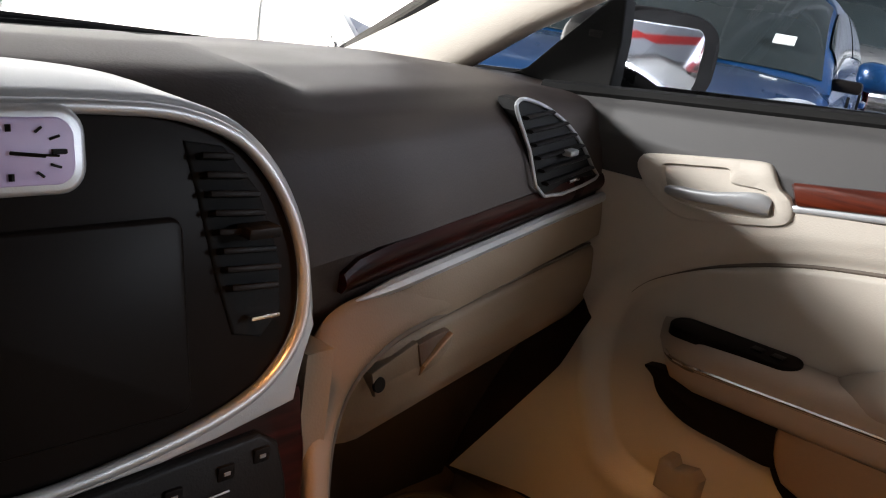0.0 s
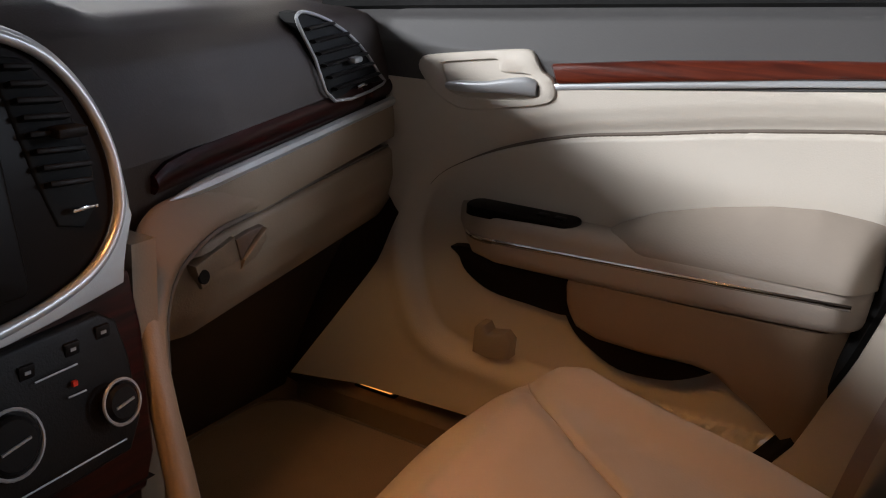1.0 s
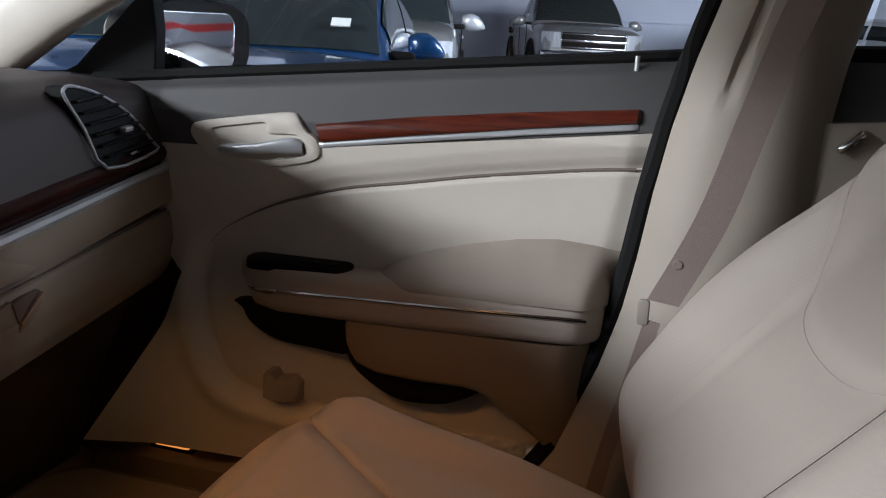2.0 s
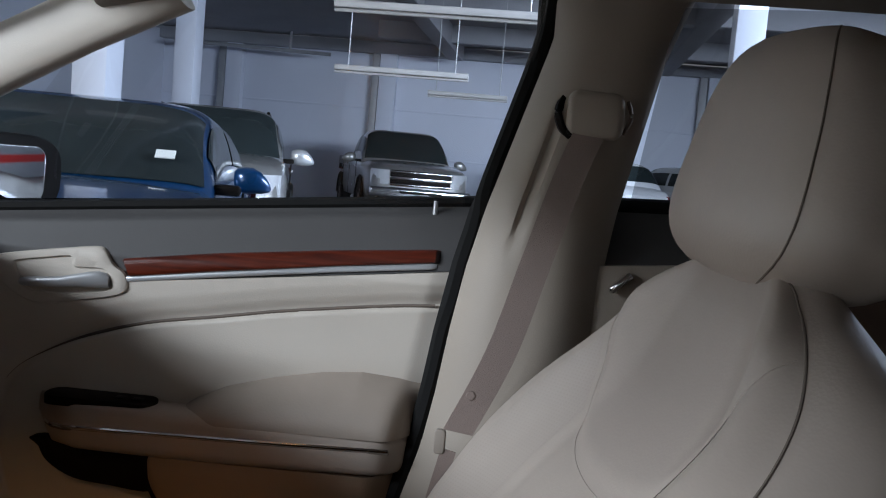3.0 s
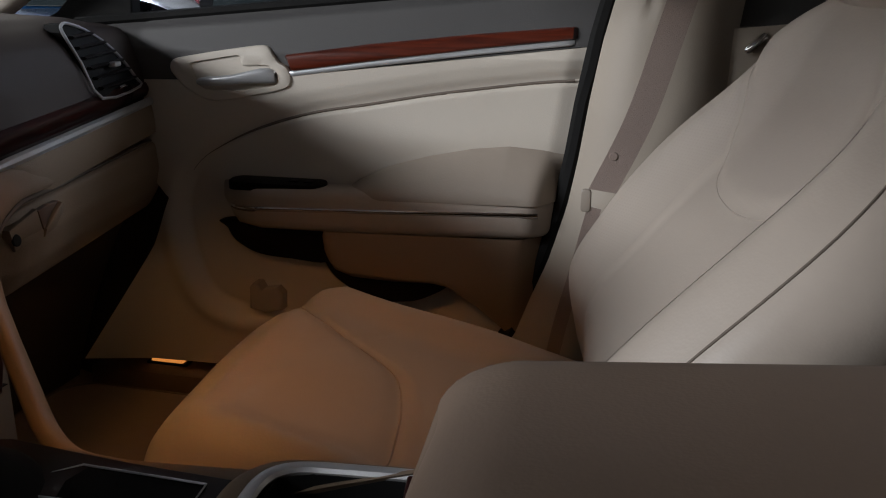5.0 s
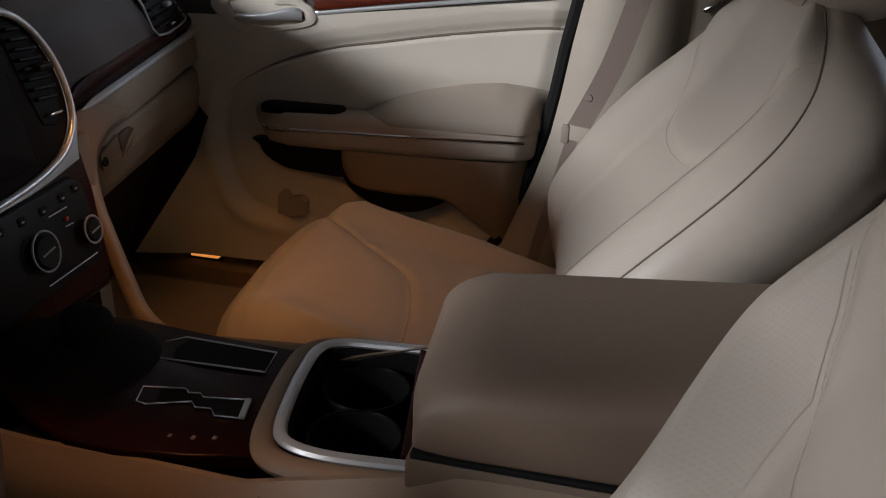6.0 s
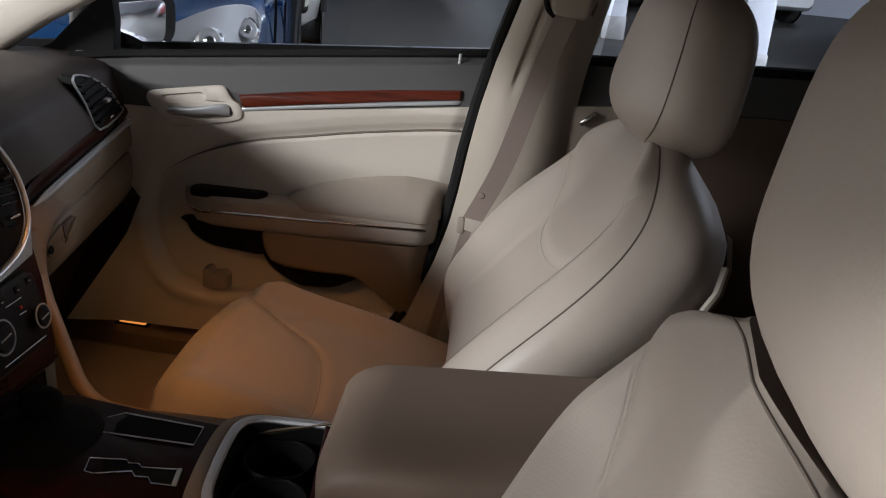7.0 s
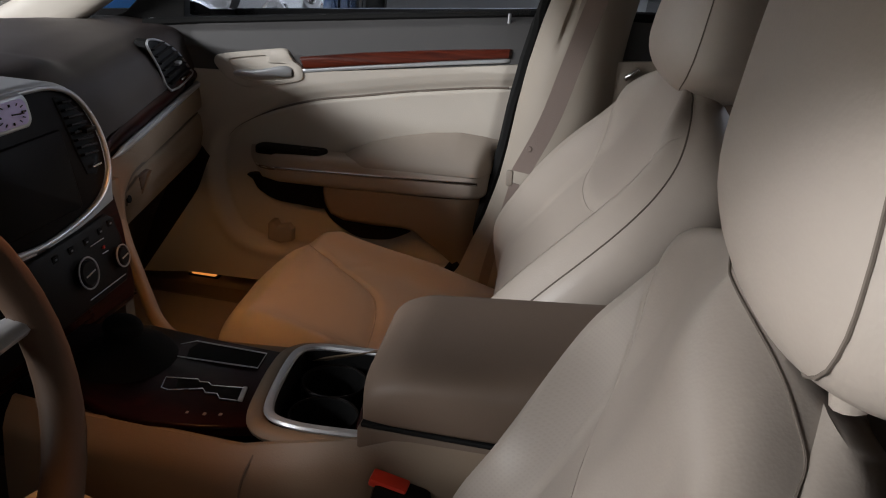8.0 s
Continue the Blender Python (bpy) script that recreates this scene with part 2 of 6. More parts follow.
def block(centre, size, bevel=0.004, turn=None, bm=None, segments=2):
    """A box with rounded edges."""
    own = bmesh.new()
    bmesh.ops.create_cube(own, size=1)
    bmesh.ops.scale(own, vec=size, verts=own.verts)
    if bevel:
        bmesh.ops.bevel(own, geom=own.edges[:], offset=bevel, segments=segments, affect="EDGES", profile=0.5)
    own.transform(Matrix.Translation(centre) @ (turn or Matrix()))
    if bm is None:
        return own
    return join(bm, own)


def join(bm, own):
    me = bpy.data.meshes.new("tmp")
    own.to_mesh(me)
    own.free()
    bm.from_mesh(me)
    bpy.data.meshes.remove(me)
    return bm


def slab(outline, put, depth, round_off=0.002, steps=3):
    """A plate with the outline (u, v), laid by put(u, v, d); d from 0 (face) to depth, with a rounded front edge."""
    mid = sum((Vector((u, v)) for u, v in outline), Vector((0, 0))) / len(outline)
    pts = [Vector(p) for p in outline]

    def inset(r):
        out, n = [], len(pts)
        for i, p in enumerate(pts):
            way = (pts[(i + 1) % n] - pts[i - 1])
            nor = Vector((-way.y, way.x)).normalized()
            if nor.dot(mid - p) < 0 and abs(nor.dot(mid - p)) > 1e-9:
                nor = -nor
            out.append(p + nor * r)
        return out
    rings = [[put(p.x, p.y, depth) for p in pts]]
    for k in range(steps + 1):
        a = math.pi / 2 * k / steps
        rings.append([put(p.x, p.y, round_off * (1 - math.sin(a))) for p in inset(round_off * (1 - math.cos(a)))])
    return loft(rings)


def rounded(w, h, r, n=5, cx=0.0, cy=0.0):
    out = []
    for k, (sx, sy) in enumerate(((1, 1), (-1, 1), (-1, -1), (1, -1))):
        for i in range(n + 1):
            a = math.pi / 2 * (k + i / n)
            out.append((cx + sx * (w / 2 - r) + r * math.cos(a), cy + sy * (h / 2 - r) + r * math.sin(a)))
    return out


def disc(centre, normal, radius, depth, bevel=0.001, sides=28, bm=None):
    """A short round peg whose face looks along normal."""
    own = bmesh.new()
    prof = [(radius, -depth), (radius, -bevel), (radius - bevel, 0)]
    turn = Vector(normal).to_track_quat("Z", "Y").to_matrix().to_4x4()
    rings = [[turn @ Vector((r * math.cos(2 * math.pi * k / sides), r * math.sin(2 * math.pi * k / sides), z)) + Vector(centre) for k in range(sides)] for r, z in prof]
    return loft(rings, bm=bm)


def sheet(f, nu, nv, thick=None, bm=None):
    """A surface f(u, v), u and v from 0 to 1; thick: a vector to its back."""
    bm = bm or bmesh.new()
    rows = [[bm.verts.new(f(i / nu, j / nv)) for i in range(nu + 1)] for j in range(nv + 1)]
    faces = [bm.faces.new((rows[j][i], rows[j][i + 1], rows[j + 1][i + 1], rows[j + 1][i])) for j in range(nv) for i in range(nu)]
    if thick is not None:
        back = [[bm.verts.new(v.co + Vector(thick)) for v in row] for row in rows]
        for j in range(nv):
            for i in range(nu):
                bm.faces.new((back[j][i], back[j + 1][i], back[j + 1][i + 1], back[j][i + 1]))
        edge = [(0, i) for i in range(nu)] + [(j, nu) for j in range(nv)] + [(nv, i) for i in range(nu, 0, -1)] + [(j, 0) for j in range(nv, 0, -1)]
        for (a, b), (c, d) in zip(edge, edge[1:] + edge[:1]):
            bm.faces.new((rows[a][b], back[a][b], back[c][d], rows[c][d]))
    return bm


def evenly(outline, n, start):
    """A closed outline as n points at even steps, from the point nearest to start."""
    pts = [Vector((p[0], p[1])) for p in outline]
    k = min(range(len(pts)), key=lambda i: (pts[i] - Vector(start)).length)
    pts = pts[k:] + pts[:k + 1]
    run = [0.0]
    for a, b in zip(pts, pts[1:]):
        run.append(run[-1] + (b - a).length)
    out = []
    for i in range(n):
        d = run[-1] * i / n
        out.append((float(np.interp(d, run, [p.x for p in pts])), float(np.interp(d, run, [p.y for p in pts]))))
    return out


def punch(bm, outline):
    """Takes away the faces whose middle lies inside an outline of (y, z)."""
    a = np.array(outline)
    b = np.roll(a, -1, 0)
    gone = []
    for f in bm.faces:
        c = f.calc_center_median()
        cross = ((a[:, 1] > c.z) != (b[:, 1] > c.z)) & (c.y < (b[:, 0] - a[:, 0]) * (c.z - a[:, 1]) / (b[:, 1] - a[:, 1] + 1e-12) + a[:, 0])
        if cross.sum() % 2:
            gone.append(f)
    bmesh.ops.delete(bm, geom=gone, context="FACES")
    return bm


def lerp(x, table):
    """A value on a line of (x, value) pairs."""
    return float(np.interp(x, [a for a, _ in table], [b for _, b in table]))


def eased(x, table, reach=0.022):
    """Like lerp, with the corners of the line rounded."""
    return sum(lerp(x + reach * k / 3, table) for k in range(-3, 4)) / 7


def smooth_step(x, a, b):
    t = min(1, max(0, (x - a) / (b - a)))
    return t * t * (3 - 2 * t)


# ---- the car's shell: floor, roof, pillars ----
SEAM_LINE = catmull([(v, w, 0) for v, w in ((-0.12, 0.920), (0.025, 0.906), (0.088, 0.900), (0.206, 0.883), (0.288, 0.868), (0.37, 0.853), (0.44, 0.831), (0.49, 0.807), (0.524, 0.783), (0.542, 0.750),
                                          (0.546, 0.70), (0.535, 0.65), (0.512, 0.607), (0.478, 0.588), (0.42, 0.582), (0.30, 0.575), (-0.12, 0.565))], 40)
SEAM_YZ = np.array([(p.x, p.y) for p in SEAM_LINE])


def door_x(y, z):
    """The inner face of the passenger's door: it leans out above the waist and curves in at the front."""
    x = 0.744 + 0.066 * (0.40 - y)
    if z > 0.93:
        x += 0.40 * (z - 0.93)
    elif z < 0.80:
        x -= 0.05 * (0.80 - z)
    return x - 0.25 * max(0, y - 0.60) ** 1.0


def sill_z(y):
    return 1.022 - 0.098 * y


def waist_z(y):
    """Where the dark upper trim meets the ivory panel."""
    return 0.900 + 0.122 * (0.392 - y) if y < 0.45 else 0.893 - 0.02 * (y - 0.45)


def rear_edge(z):
    return lerp(z, [(0.50, 0.165), (0.54, 0.135), (0.587, 0.104), (0.64, 0.085), (0.687, 0.066), (0.757, 0.046), (0.814, 0.036), (0.889, 0.026), (0.954, 0.015), (1.025, -0.002), (1.205, -0.058)])


floor = sheet(lambda u, v: Vector((-0.80 + 1.60 * u, 1.05 - 2.4 * v, 0.452 + 0.006 * noise.noise((u * 30, v * 40, 0)) + 0.22 * smooth_step(1.05 - 2.4 * v, 0.72, 1.0))), 60, 80, (0, 0, -0.05))
solo("floor", floor, CARPET, "tan carpet on the car floor, rising to the firewall", "floor", "structure")


def floor_mat():
    mat = thing("floor_mat", (0.45, 0.5, 0.458), "tan carpet floor mat lying in the passenger footwell", "floor mat")
    body = slab(rounded(0.42, 0.42, 0.05, 6, 0.47, 0.50), lambda u, v, d: Vector((u, v, 0.472 - d + 0.004 * noise.noise((u * 9, v * 9, 2)))), 0.012, 0.004)
    part("mat", body, CARPET, mat)
    rim = [(u, v, 0.469) for u, v in rounded(0.42, 0.42, 0.05, 6, 0.47, 0.50)]
    part("edging", tube(rim, 0.004, 6, closed=True), SEAM, mat, "darker stitched edging")


floor_mat()

sill = block((0.750, 0.15, 0.455), (0.08, 1.1, 0.06), 0.008)
solo("door_sill", sill, CARPET, "tan carpeted door sill along the floor", "door sill", "structure")
# amber reflection at the sill, built as a small glowing block
lens = thing("amber_glint", (0.752, 0.598, 0.485), "small amber glint on the door sill, made as a glowing piece", "lamp")
part("lens", block((0.748, 0.594, 0.489), (0.016, 0.050, 0.008), 0.003), AMBER, lens)
part("glint_frame", block((0.750, 0.594, 0.4855), (0.024, 0.062, 0.006), 0.002), BLACK, lens)

# side and firewall wear the darkened carpet in place of real shade
solo("footwell_lining", sheet(lambda u, v: Vector((0.765 - 0.04 * u, 0.56 + 0.50 * u, 0.42 + 0.50 * v)), 8, 8, (0.03, 0, 0)), CARPETD, "carpet at the side of the footwell, darkened for shade", "wall", "structure")
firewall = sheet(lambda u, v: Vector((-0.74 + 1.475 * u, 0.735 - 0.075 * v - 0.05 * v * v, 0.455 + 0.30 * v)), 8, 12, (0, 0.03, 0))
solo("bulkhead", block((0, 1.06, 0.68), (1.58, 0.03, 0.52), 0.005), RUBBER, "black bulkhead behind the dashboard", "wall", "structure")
solo("firewall", firewall, CARPETD, "carpet behind the footwell, darkened for shade", "wall", "structure")
shell = thing("car_body", (0, 0, 0.3), "dark outer body of the car around the cabin", "car body", kind="structure")
part("cowl", sheet(lambda u, v: Vector((-0.76 + 1.52 * u, 0.98 + 0.16 * v, 0.925 - 0.03 * v - 0.02 * (2 * u - 1) ** 2)), 12, 3, (0, 0, -0.02)), BLACK, shell, "black plastic cowl with the wipers")


def roof_z(x, y):
    return 1.285 - 0.10 * (x / 0.7) ** 4 - 0.05 * max(0, y - 0.1) ** 1.5 * 4 - 0.03 * max(0, -0.9 - y)


ceiling = sheet(lambda u, v: Vector((-0.60 + 1.20 * u, 0.36 - 1.9 * v, roof_z(-0.6 + 1.2 * u, 0.36 - 1.9 * v))), 24, 30, (0, 0, 0.05))
header = sheet(lambda u, v: Vector((-0.62 + 1.24 * u, 0.36 + 0.08 * v - 0.03 * math.sin(3.1 * v), roof_z(-0.6 + 1.2 * u, 0.36) + 0.002 - 0.075 * (1 - abs(2 * u - 1) ** 3) * math.sin(2.2 * v))), 20, 8, (0, 0.02, 0.01))
solo("roof_header", header, CLOTH, "beige cloth-covered rail over the windscreen", "trim", "structure")
solo("ceiling", ceiling, CLOTH, "beige cloth headliner under the car roof", "ceiling", "structure")
for side, name in ((1, "roof_rail_passenger"), (-1, "roof_rail_driver")):
    if side > 0:
        line = catmull([(0.70, 0.42, 1.225), (0.665, 0.2, 1.262), (0.645, -0.1, 1.275), (0.64, -0.5, 1.272), (0.65, -1.0, 1.24), (0.66, -1.5, 1.16)], 6)
    else:
        line = catmull([(-0.70, 0.55, 1.17), (-0.635, 0.2, 1.245), (-0.60, -0.1, 1.239), (-0.60, -0.22, 1.2475), (-0.60, -0.36, 1.2535), (-0.62, -0.8, 1.26), (-0.65, -1.5, 1.16)], 6)
    solo(name, tube(line, 0.032, 12, 0.75), CLOTH, "beige cloth-covered rail along the roof edge", "trim", "structure")
solo("roof_panel", sheet(lambda u, v: Vector((-0.68 + 1.36 * u, 0.5 - 2.3 * v, roof_z(-0.66 + 1.32 * u, 0.5 - 2.3 * v) + 0.06)), 20, 20, (0, 0, 0.01)), OWNP, "dark painted roof panel of the car", "roof", "structure")


def a_pillar(side):
    rings = []
    for p, w, d in (((0.735, 0.99, 0.905), 0.080, 0.05), ((0.730, 0.86, 0.972), 0.078, 0.045), ((0.725, 0.74, 1.045), 0.072, 0.04), ((0.722, 0.60, 1.115), 0.066, 0.036), ((0.715, 0.46, 1.185), 0.062, 0.034), ((0.70, 0.34, 1.235), 0.060, 0.034)):
        # the unseen driver's pillar is widened to throw shade on the driver's seat
        c, along = Vector(p), Vector((0, 0.62, 0.78)) * (1.9 if side < 0 else 1.0)
        rings.append([c + along * w / 2 * math.copysign(abs(math.cos(a)) ** 0.7, math.cos(a)) * 1.15 + Vector((-1, 0.12, 0)) * d / 2 * math.copysign(abs(math.sin(a)) ** 0.7, math.sin(a))
                      for a in (2 * math.pi * k / 18 for k in range(18))])
    for r in rings:
        for p in r:
            p.x *= side
    return loft(rings)


solo("a_pillar_passenger", a_pillar(1), IVORY, "ivory moulded cover on the windscreen pillar", "pillar", "structure")
solo("a_pillar_driver", a_pillar(-1), IVORY, "ivory moulded cover on the windscreen pillar", "pillar", "structure")
screen = thing("windscreen", (0, 0.95, 0.93), "clear windscreen with a black rubber edge", "windscreen", kind="structure")
pane = part("pane", sheet(lambda u, v: Vector(((-0.73 + 1.46 * u) * (1 - 0.14 * v), 1.05 - 0.62 * v + 0.10 * (1 - (2 * u - 1) ** 2), 0.915 + 0.335 * v + 0.02 * (1 - (2 * u - 1) ** 2))), 16, 8), PANE, screen)
pane.visible_shadow = False
part("edge_seal", tube(catmull([(0.745, 1.06, 0.915), (0.715, 0.78, 1.075), (0.66, 0.49, 1.235)], 5), 0.012, 8), RUBBER, screen)
part("lower_seal", tube(catmull([(-0.73, 1.05, 0.925), (-0.35, 1.13, 0.935), (0, 1.15, 0.938), (0.35, 1.13, 0.935), (0.735, 1.05, 0.925)], 6), 0.010, 8), RUBBER, screen)


def wiper(m):
    w = thing("windscreen_wiper", m.translation, "black wiper arm resting at the foot of the windscreen", "wiper", "wipers")
    a = m.translation
    part("arm", tube([a, a + Vector((-0.16, 0.02, 0.028)), a + Vector((-0.30, -0.015, 0.034))], [0.008, 0.006, 0.004], 8), BLACK, w)
    part("blade", tube([a + Vector((-0.08, -0.03, 0.030)), a + Vector((-0.3, -0.015, 0.032)), a + Vector((-0.5, -0.02, 0.030))], 0.005, 6, 1.8), RUBBER, w)


wiper(pose(0.66, 1.13, 0.900))
wiper(pose(0.05, 1.16, 0.900))


def b_pillar():
    pillar = thing("b_pillar", (0.73, -0.08, 0.47), "cream cover of the door pillar with a belt slot", "pillar", kind="structure")

    def face(u, v):
        z = 0.48 + 0.78 * v
        front = rear_edge(z) - 0.012
        width = lerp(z, [(0.48, 0.20), (0.80, 0.165), (1.0, 0.142), (1.2, 0.120), (1.26, 0.14)])
        y = front - width * u
        bulge = 0.030 * (1 - abs(2 * u - 1) ** 2.6)
        x = lerp(z, [(0.48, 0.72), (0.9, 0.735), (1.05, 0.735), (1.2, 0.71), (1.27, 0.67)]) - bulge
        groove = 0.010 * math.exp(-((u - 0.30) / 0.035) ** 2) * smooth_step(z, 0.98, 1.02) * (1 - smooth_step(z, 1.11, 1.14))
        return Vector((x + groove, y, z))
    part("cover", sheet(face, 28, 44, (0.05, 0, 0)), PILLAR, pillar)
    seal = [Vector((lerp(z, [(0.48, 0.735), (0.9, 0.752), (1.03, 0.765), (1.2, 0.725), (1.27, 0.69)]), rear_edge(z) - 0.004, z)) for z in np.linspace(0.49, 1.25, 40)]
    seal = [Vector((0.735, 0.30, 0.475)), Vector((0.735, 0.23, 0.478))] + seal
    part("door_seal", tube(seal, 0.011, 8), RUBBER, pillar, "black rubber door seal")
    guide = slab(rounded(0.058, 0.048, 0.012, 5, -0.120, 1.130), lambda u, v, d: Vector((0.684 + d + 0.12 * (u + 0.12) ** 2 * 10, u, v + 0.05 * (u + 0.12))), 0.03, 0.007)
    part("belt_guide", guide, PILLAR, pillar, "cream plastic belt guide")
    ring = catmull([(0.697, -0.088, 1.148), (0.694, -0.082, 1.132), (0.695, -0.086, 1.116), (0.699, -0.096, 1.106)], 5)
    part("guide_slot", tube(ring, 0.0045, 6), BLACK, pillar)
    ring = catmull([(0.697, -0.152, 1.146), (0.694, -0.156, 1.130), (0.697, -0.150, 1.112)], 5)
    part("guide_slot", tube(ring, 0.0022, 6), BROWN, pillar)
    part("guide_hole", disc((0.690, -0.097, 1.112), (-1, 0, 0), 0.005, 0.004), BLACK, pillar)
    part("screw_cap", disc((0.690, -0.105, 1.205), (-1, 0, 0.2), 0.007, 0.004), IVORY, pillar)


b_pillar()


def webbing(path, width, way):
    """A strap along a line."""
    rings = []
    for p, w in zip(path, way):
        p, w = Vector(p), Vector(w).normalized()
        n = Vector((1, 0, 0))
        rings.append([p + w * width / 2 + n * 0.0008, p + w * width / 2 - n * 0.0008, p - w * width / 2 - n * 0.0008, p - w * width / 2 + n * 0.0008])
    return loft(rings)


def seat_belt():
    belt = thing("seat_belt", (0.69, -0.11, 0.60), "taupe woven seat belt hanging from the pillar guide", "seat belt")
    line = catmull([(0.690, -0.118, 1.118), (0.680, -0.098, 1.06), (0.668, -0.074, 0.973), (0.655, -0.048, 0.880), (0.655, -0.012, 0.795)], 8)
    part("webbing", webbing(line, 0.031, [(0, 0.95, 0.30 - 0.2 * i / len(line)) for i in range(len(line))]), BELT, belt)
    line = catmull([(0.656, -0.004, 0.775), (0.652, 0.012, 0.70), (0.655, 0.030, 0.62), (0.67, 0.05, 0.50)], 6)
    part("lower_webbing", webbing(line, 0.016, [(0, 0.95, 0.2)] * len(line)), BELT, belt)
    part("tongue", slab(rounded(0.012, 0.026, 0.004, 4, 0.006, 0.783), lambda u, v, d: Vector((0.6535 + d, u, v)), 0.005, 0.0015), BELTP, belt, "bright metal belt tongue")
    part("button", disc((0.652, -0.022, 0.835), (-1, 0, 0), 0.005, 0.004), BELT, belt)


seat_belt()


# ---- the passenger's door ----
def front_door():
    door = thing("front_door", (0.78, 0.3, 0.50), "closed passenger door in ivory and dark grey with a red wood strip", "car door")
    inside_y = np.array(SEAM_YZ)

    def inset(y, z):
        """Signed distance to the seam that frames the padded lower panel, positive inside."""
        d = float(np.min(np.hypot(inside_y[:, 0] - y, inside_y[:, 1] - z)))
        a, b = inside_y, np.roll(inside_y, -1, 0)
        cross = ((a[:, 1] > z) != (b[:, 1] > z)) & (y < (b[:, 0] - a[:, 0]) * (z - a[:, 1]) / (b[:, 1] - a[:, 1] + 1e-12) + a[:, 0])
        return d if cross.sum() % 2 else -d

    def panel(u, v):
        z0 = 0.505
        z = z0 + v * 0.46
        ya = lerp(z, [(0.505, 0.688), (0.60, 0.640), (0.70, 0.590), (0.78, 0.563), (0.82, 0.60), (0.86, 0.66)])
        y = ya + (rear_edge(min(z, 1.0)) - ya) * u
        top = waist_z(y)
        z = z0 + v * (top - z0)
        y = ya + (rear_edge(z) - ya) * u
        d = inset(y, z)
        high = smooth_step(z, 0.79, 0.83)
        x = door_x(y, z) - 0.007 * smooth_step(d, 0.0, 0.09) - 0.003 * smooth_step(-d, 0.012, 0.03) + (1 - high) * 0.006 * math.exp(-(d / 0.008) ** 2)
        # the upper face turns in towards the seam, and the padding starts proud below it
        x += high * (0.0055 * smooth_step(d, -0.0165, -0.001) * (1 - smooth_step(d, -0.001, 0.004)) - 0.0025 * smooth_step(d, 0.0, 0.006))
        low = 1 - smooth_step(z, 0.76, 0.84)
        x += low * (0.009 * smooth_step(d, -0.004, 0.008) - 0.008 * math.exp(-((d + 0.017) / 0.014) ** 2))
        x += 0.006 * smooth_step(0.03 - abs(y - rear_edge(z)), 0, 0.03)
        return Vector((x, y, z))
    bezel = evenly([(p.x, p.y) for p in catmull([(v, w, 0) for v, w in ((0.555, 0.905), (0.554, 0.913), (0.546, 0.919), (0.510, 0.926), (0.468, 0.933), (0.432, 0.938), (0.421, 0.935), (0.413, 0.924), (0.407, 0.917),
                                                                         (0.398, 0.912), (0.392, 0.902), (0.392, 0.890), (0.408, 0.882), (0.445, 0.874), (0.486, 0.866), (0.510, 0.868), (0.536, 0.883), (0.550, 0.897))], 4, True)], 72, (0.546, 0.919))
    recess = evenly([(p.x, p.y) for p in catmull([(v, w, 0) for v, w in ((0.525, 0.908), (0.522, 0.9135), (0.493, 0.919), (0.463, 0.924), (0.4585, 0.922), (0.4575, 0.914), (0.452, 0.911), (0.424, 0.913), (0.418, 0.909),
                                                                          (0.409, 0.894), (0.414, 0.889), (0.428, 0.885), (0.462, 0.881), (0.500, 0.881), (0.514, 0.886))], 4, True)], 72, (0.522, 0.9135))
    part("panel", punch(sheet(panel, 200, 190, (0.03, 0, 0)), recess), IVORY, door, "ivory moulded panel with a padded leather insert")
    seam_pts = [p for p in SEAM_LINE[::5] if p.x > rear_edge(p.y) + 0.004 and p.y > 0.77]
    part("seam", tube([(door_x(p.x, p.y) + 0.0035, p.x, p.y + 0.0005) for p in seam_pts], [0.0019 * smooth_step(0.53 - p.x, 0.0, 0.12) + 0.0003 for p in seam_pts], 6), SEAM, door)

    def upper(u, v):
        y = 0.70 + (rear_edge(1.0) - 0.70) * u
        z = waist_z(y) + (sill_z(y) - waist_z(y)) * v
        y = 0.70 + (rear_edge(z) - 0.70) * u
        return Vector((door_x(y, z) + 0.012 * smooth_step(v, 0.85, 1.0), y, z))
    part("upper_trim", punch(sheet(upper, 160, 30, (0.04, 0, 0)), recess), SLATE, door, "dark grey soft upper trim")
    ys = np.linspace(0.69, -0.004, 30)
    part("window_seal", tube([(door_x(y, sill_z(y)) + 0.022, y, sill_z(y) + 0.004) for y in ys], 0.012, 8, 0.7), RUBBER, door, "black rubber window seal")
    part("outer_skin", sheet(lambda u, v: Vector((0.90 + 0.035 * math.sin(3 * v), 0.92 - 0.98 * u, 0.45 + (sill_z(0.8 - 0.86 * u) - 0.445) * v)), 12, 12, (-0.02, 0, 0)), OWNP, door, "dark painted outer skin")
    part("sill_top", sheet(lambda u, v: Vector((0.835 + 0.095 * v, 0.92 - 0.92 * u, sill_z(0.92 - 0.92 * u) - 0.012 - 0.004 * v)), 12, 3, (0, 0, -0.02)), RUBBER, door)
    glass_pane = part("window_pane", sheet(lambda u, v: Vector((0.806 - 0.110 * v - 0.02 * v * v, (0.66 - 0.30 * v) + (-0.012 - 0.055 * v - 0.66 + 0.30 * v) * u, sill_z(0.66 - 0.66 * u) * (1 - v) + 1.262 * v)), 8, 6), PANE, door)
    glass_pane.visible_shadow = False
    frame_line = catmull([(0.785, -0.006, 1.02), (0.755, -0.035, 1.12), (0.715, -0.062, 1.215), (0.69, -0.068, 1.25)], 5)
    part("window_frame", tube(frame_line, 0.010, 8), RUBBER, door, "black window frame")
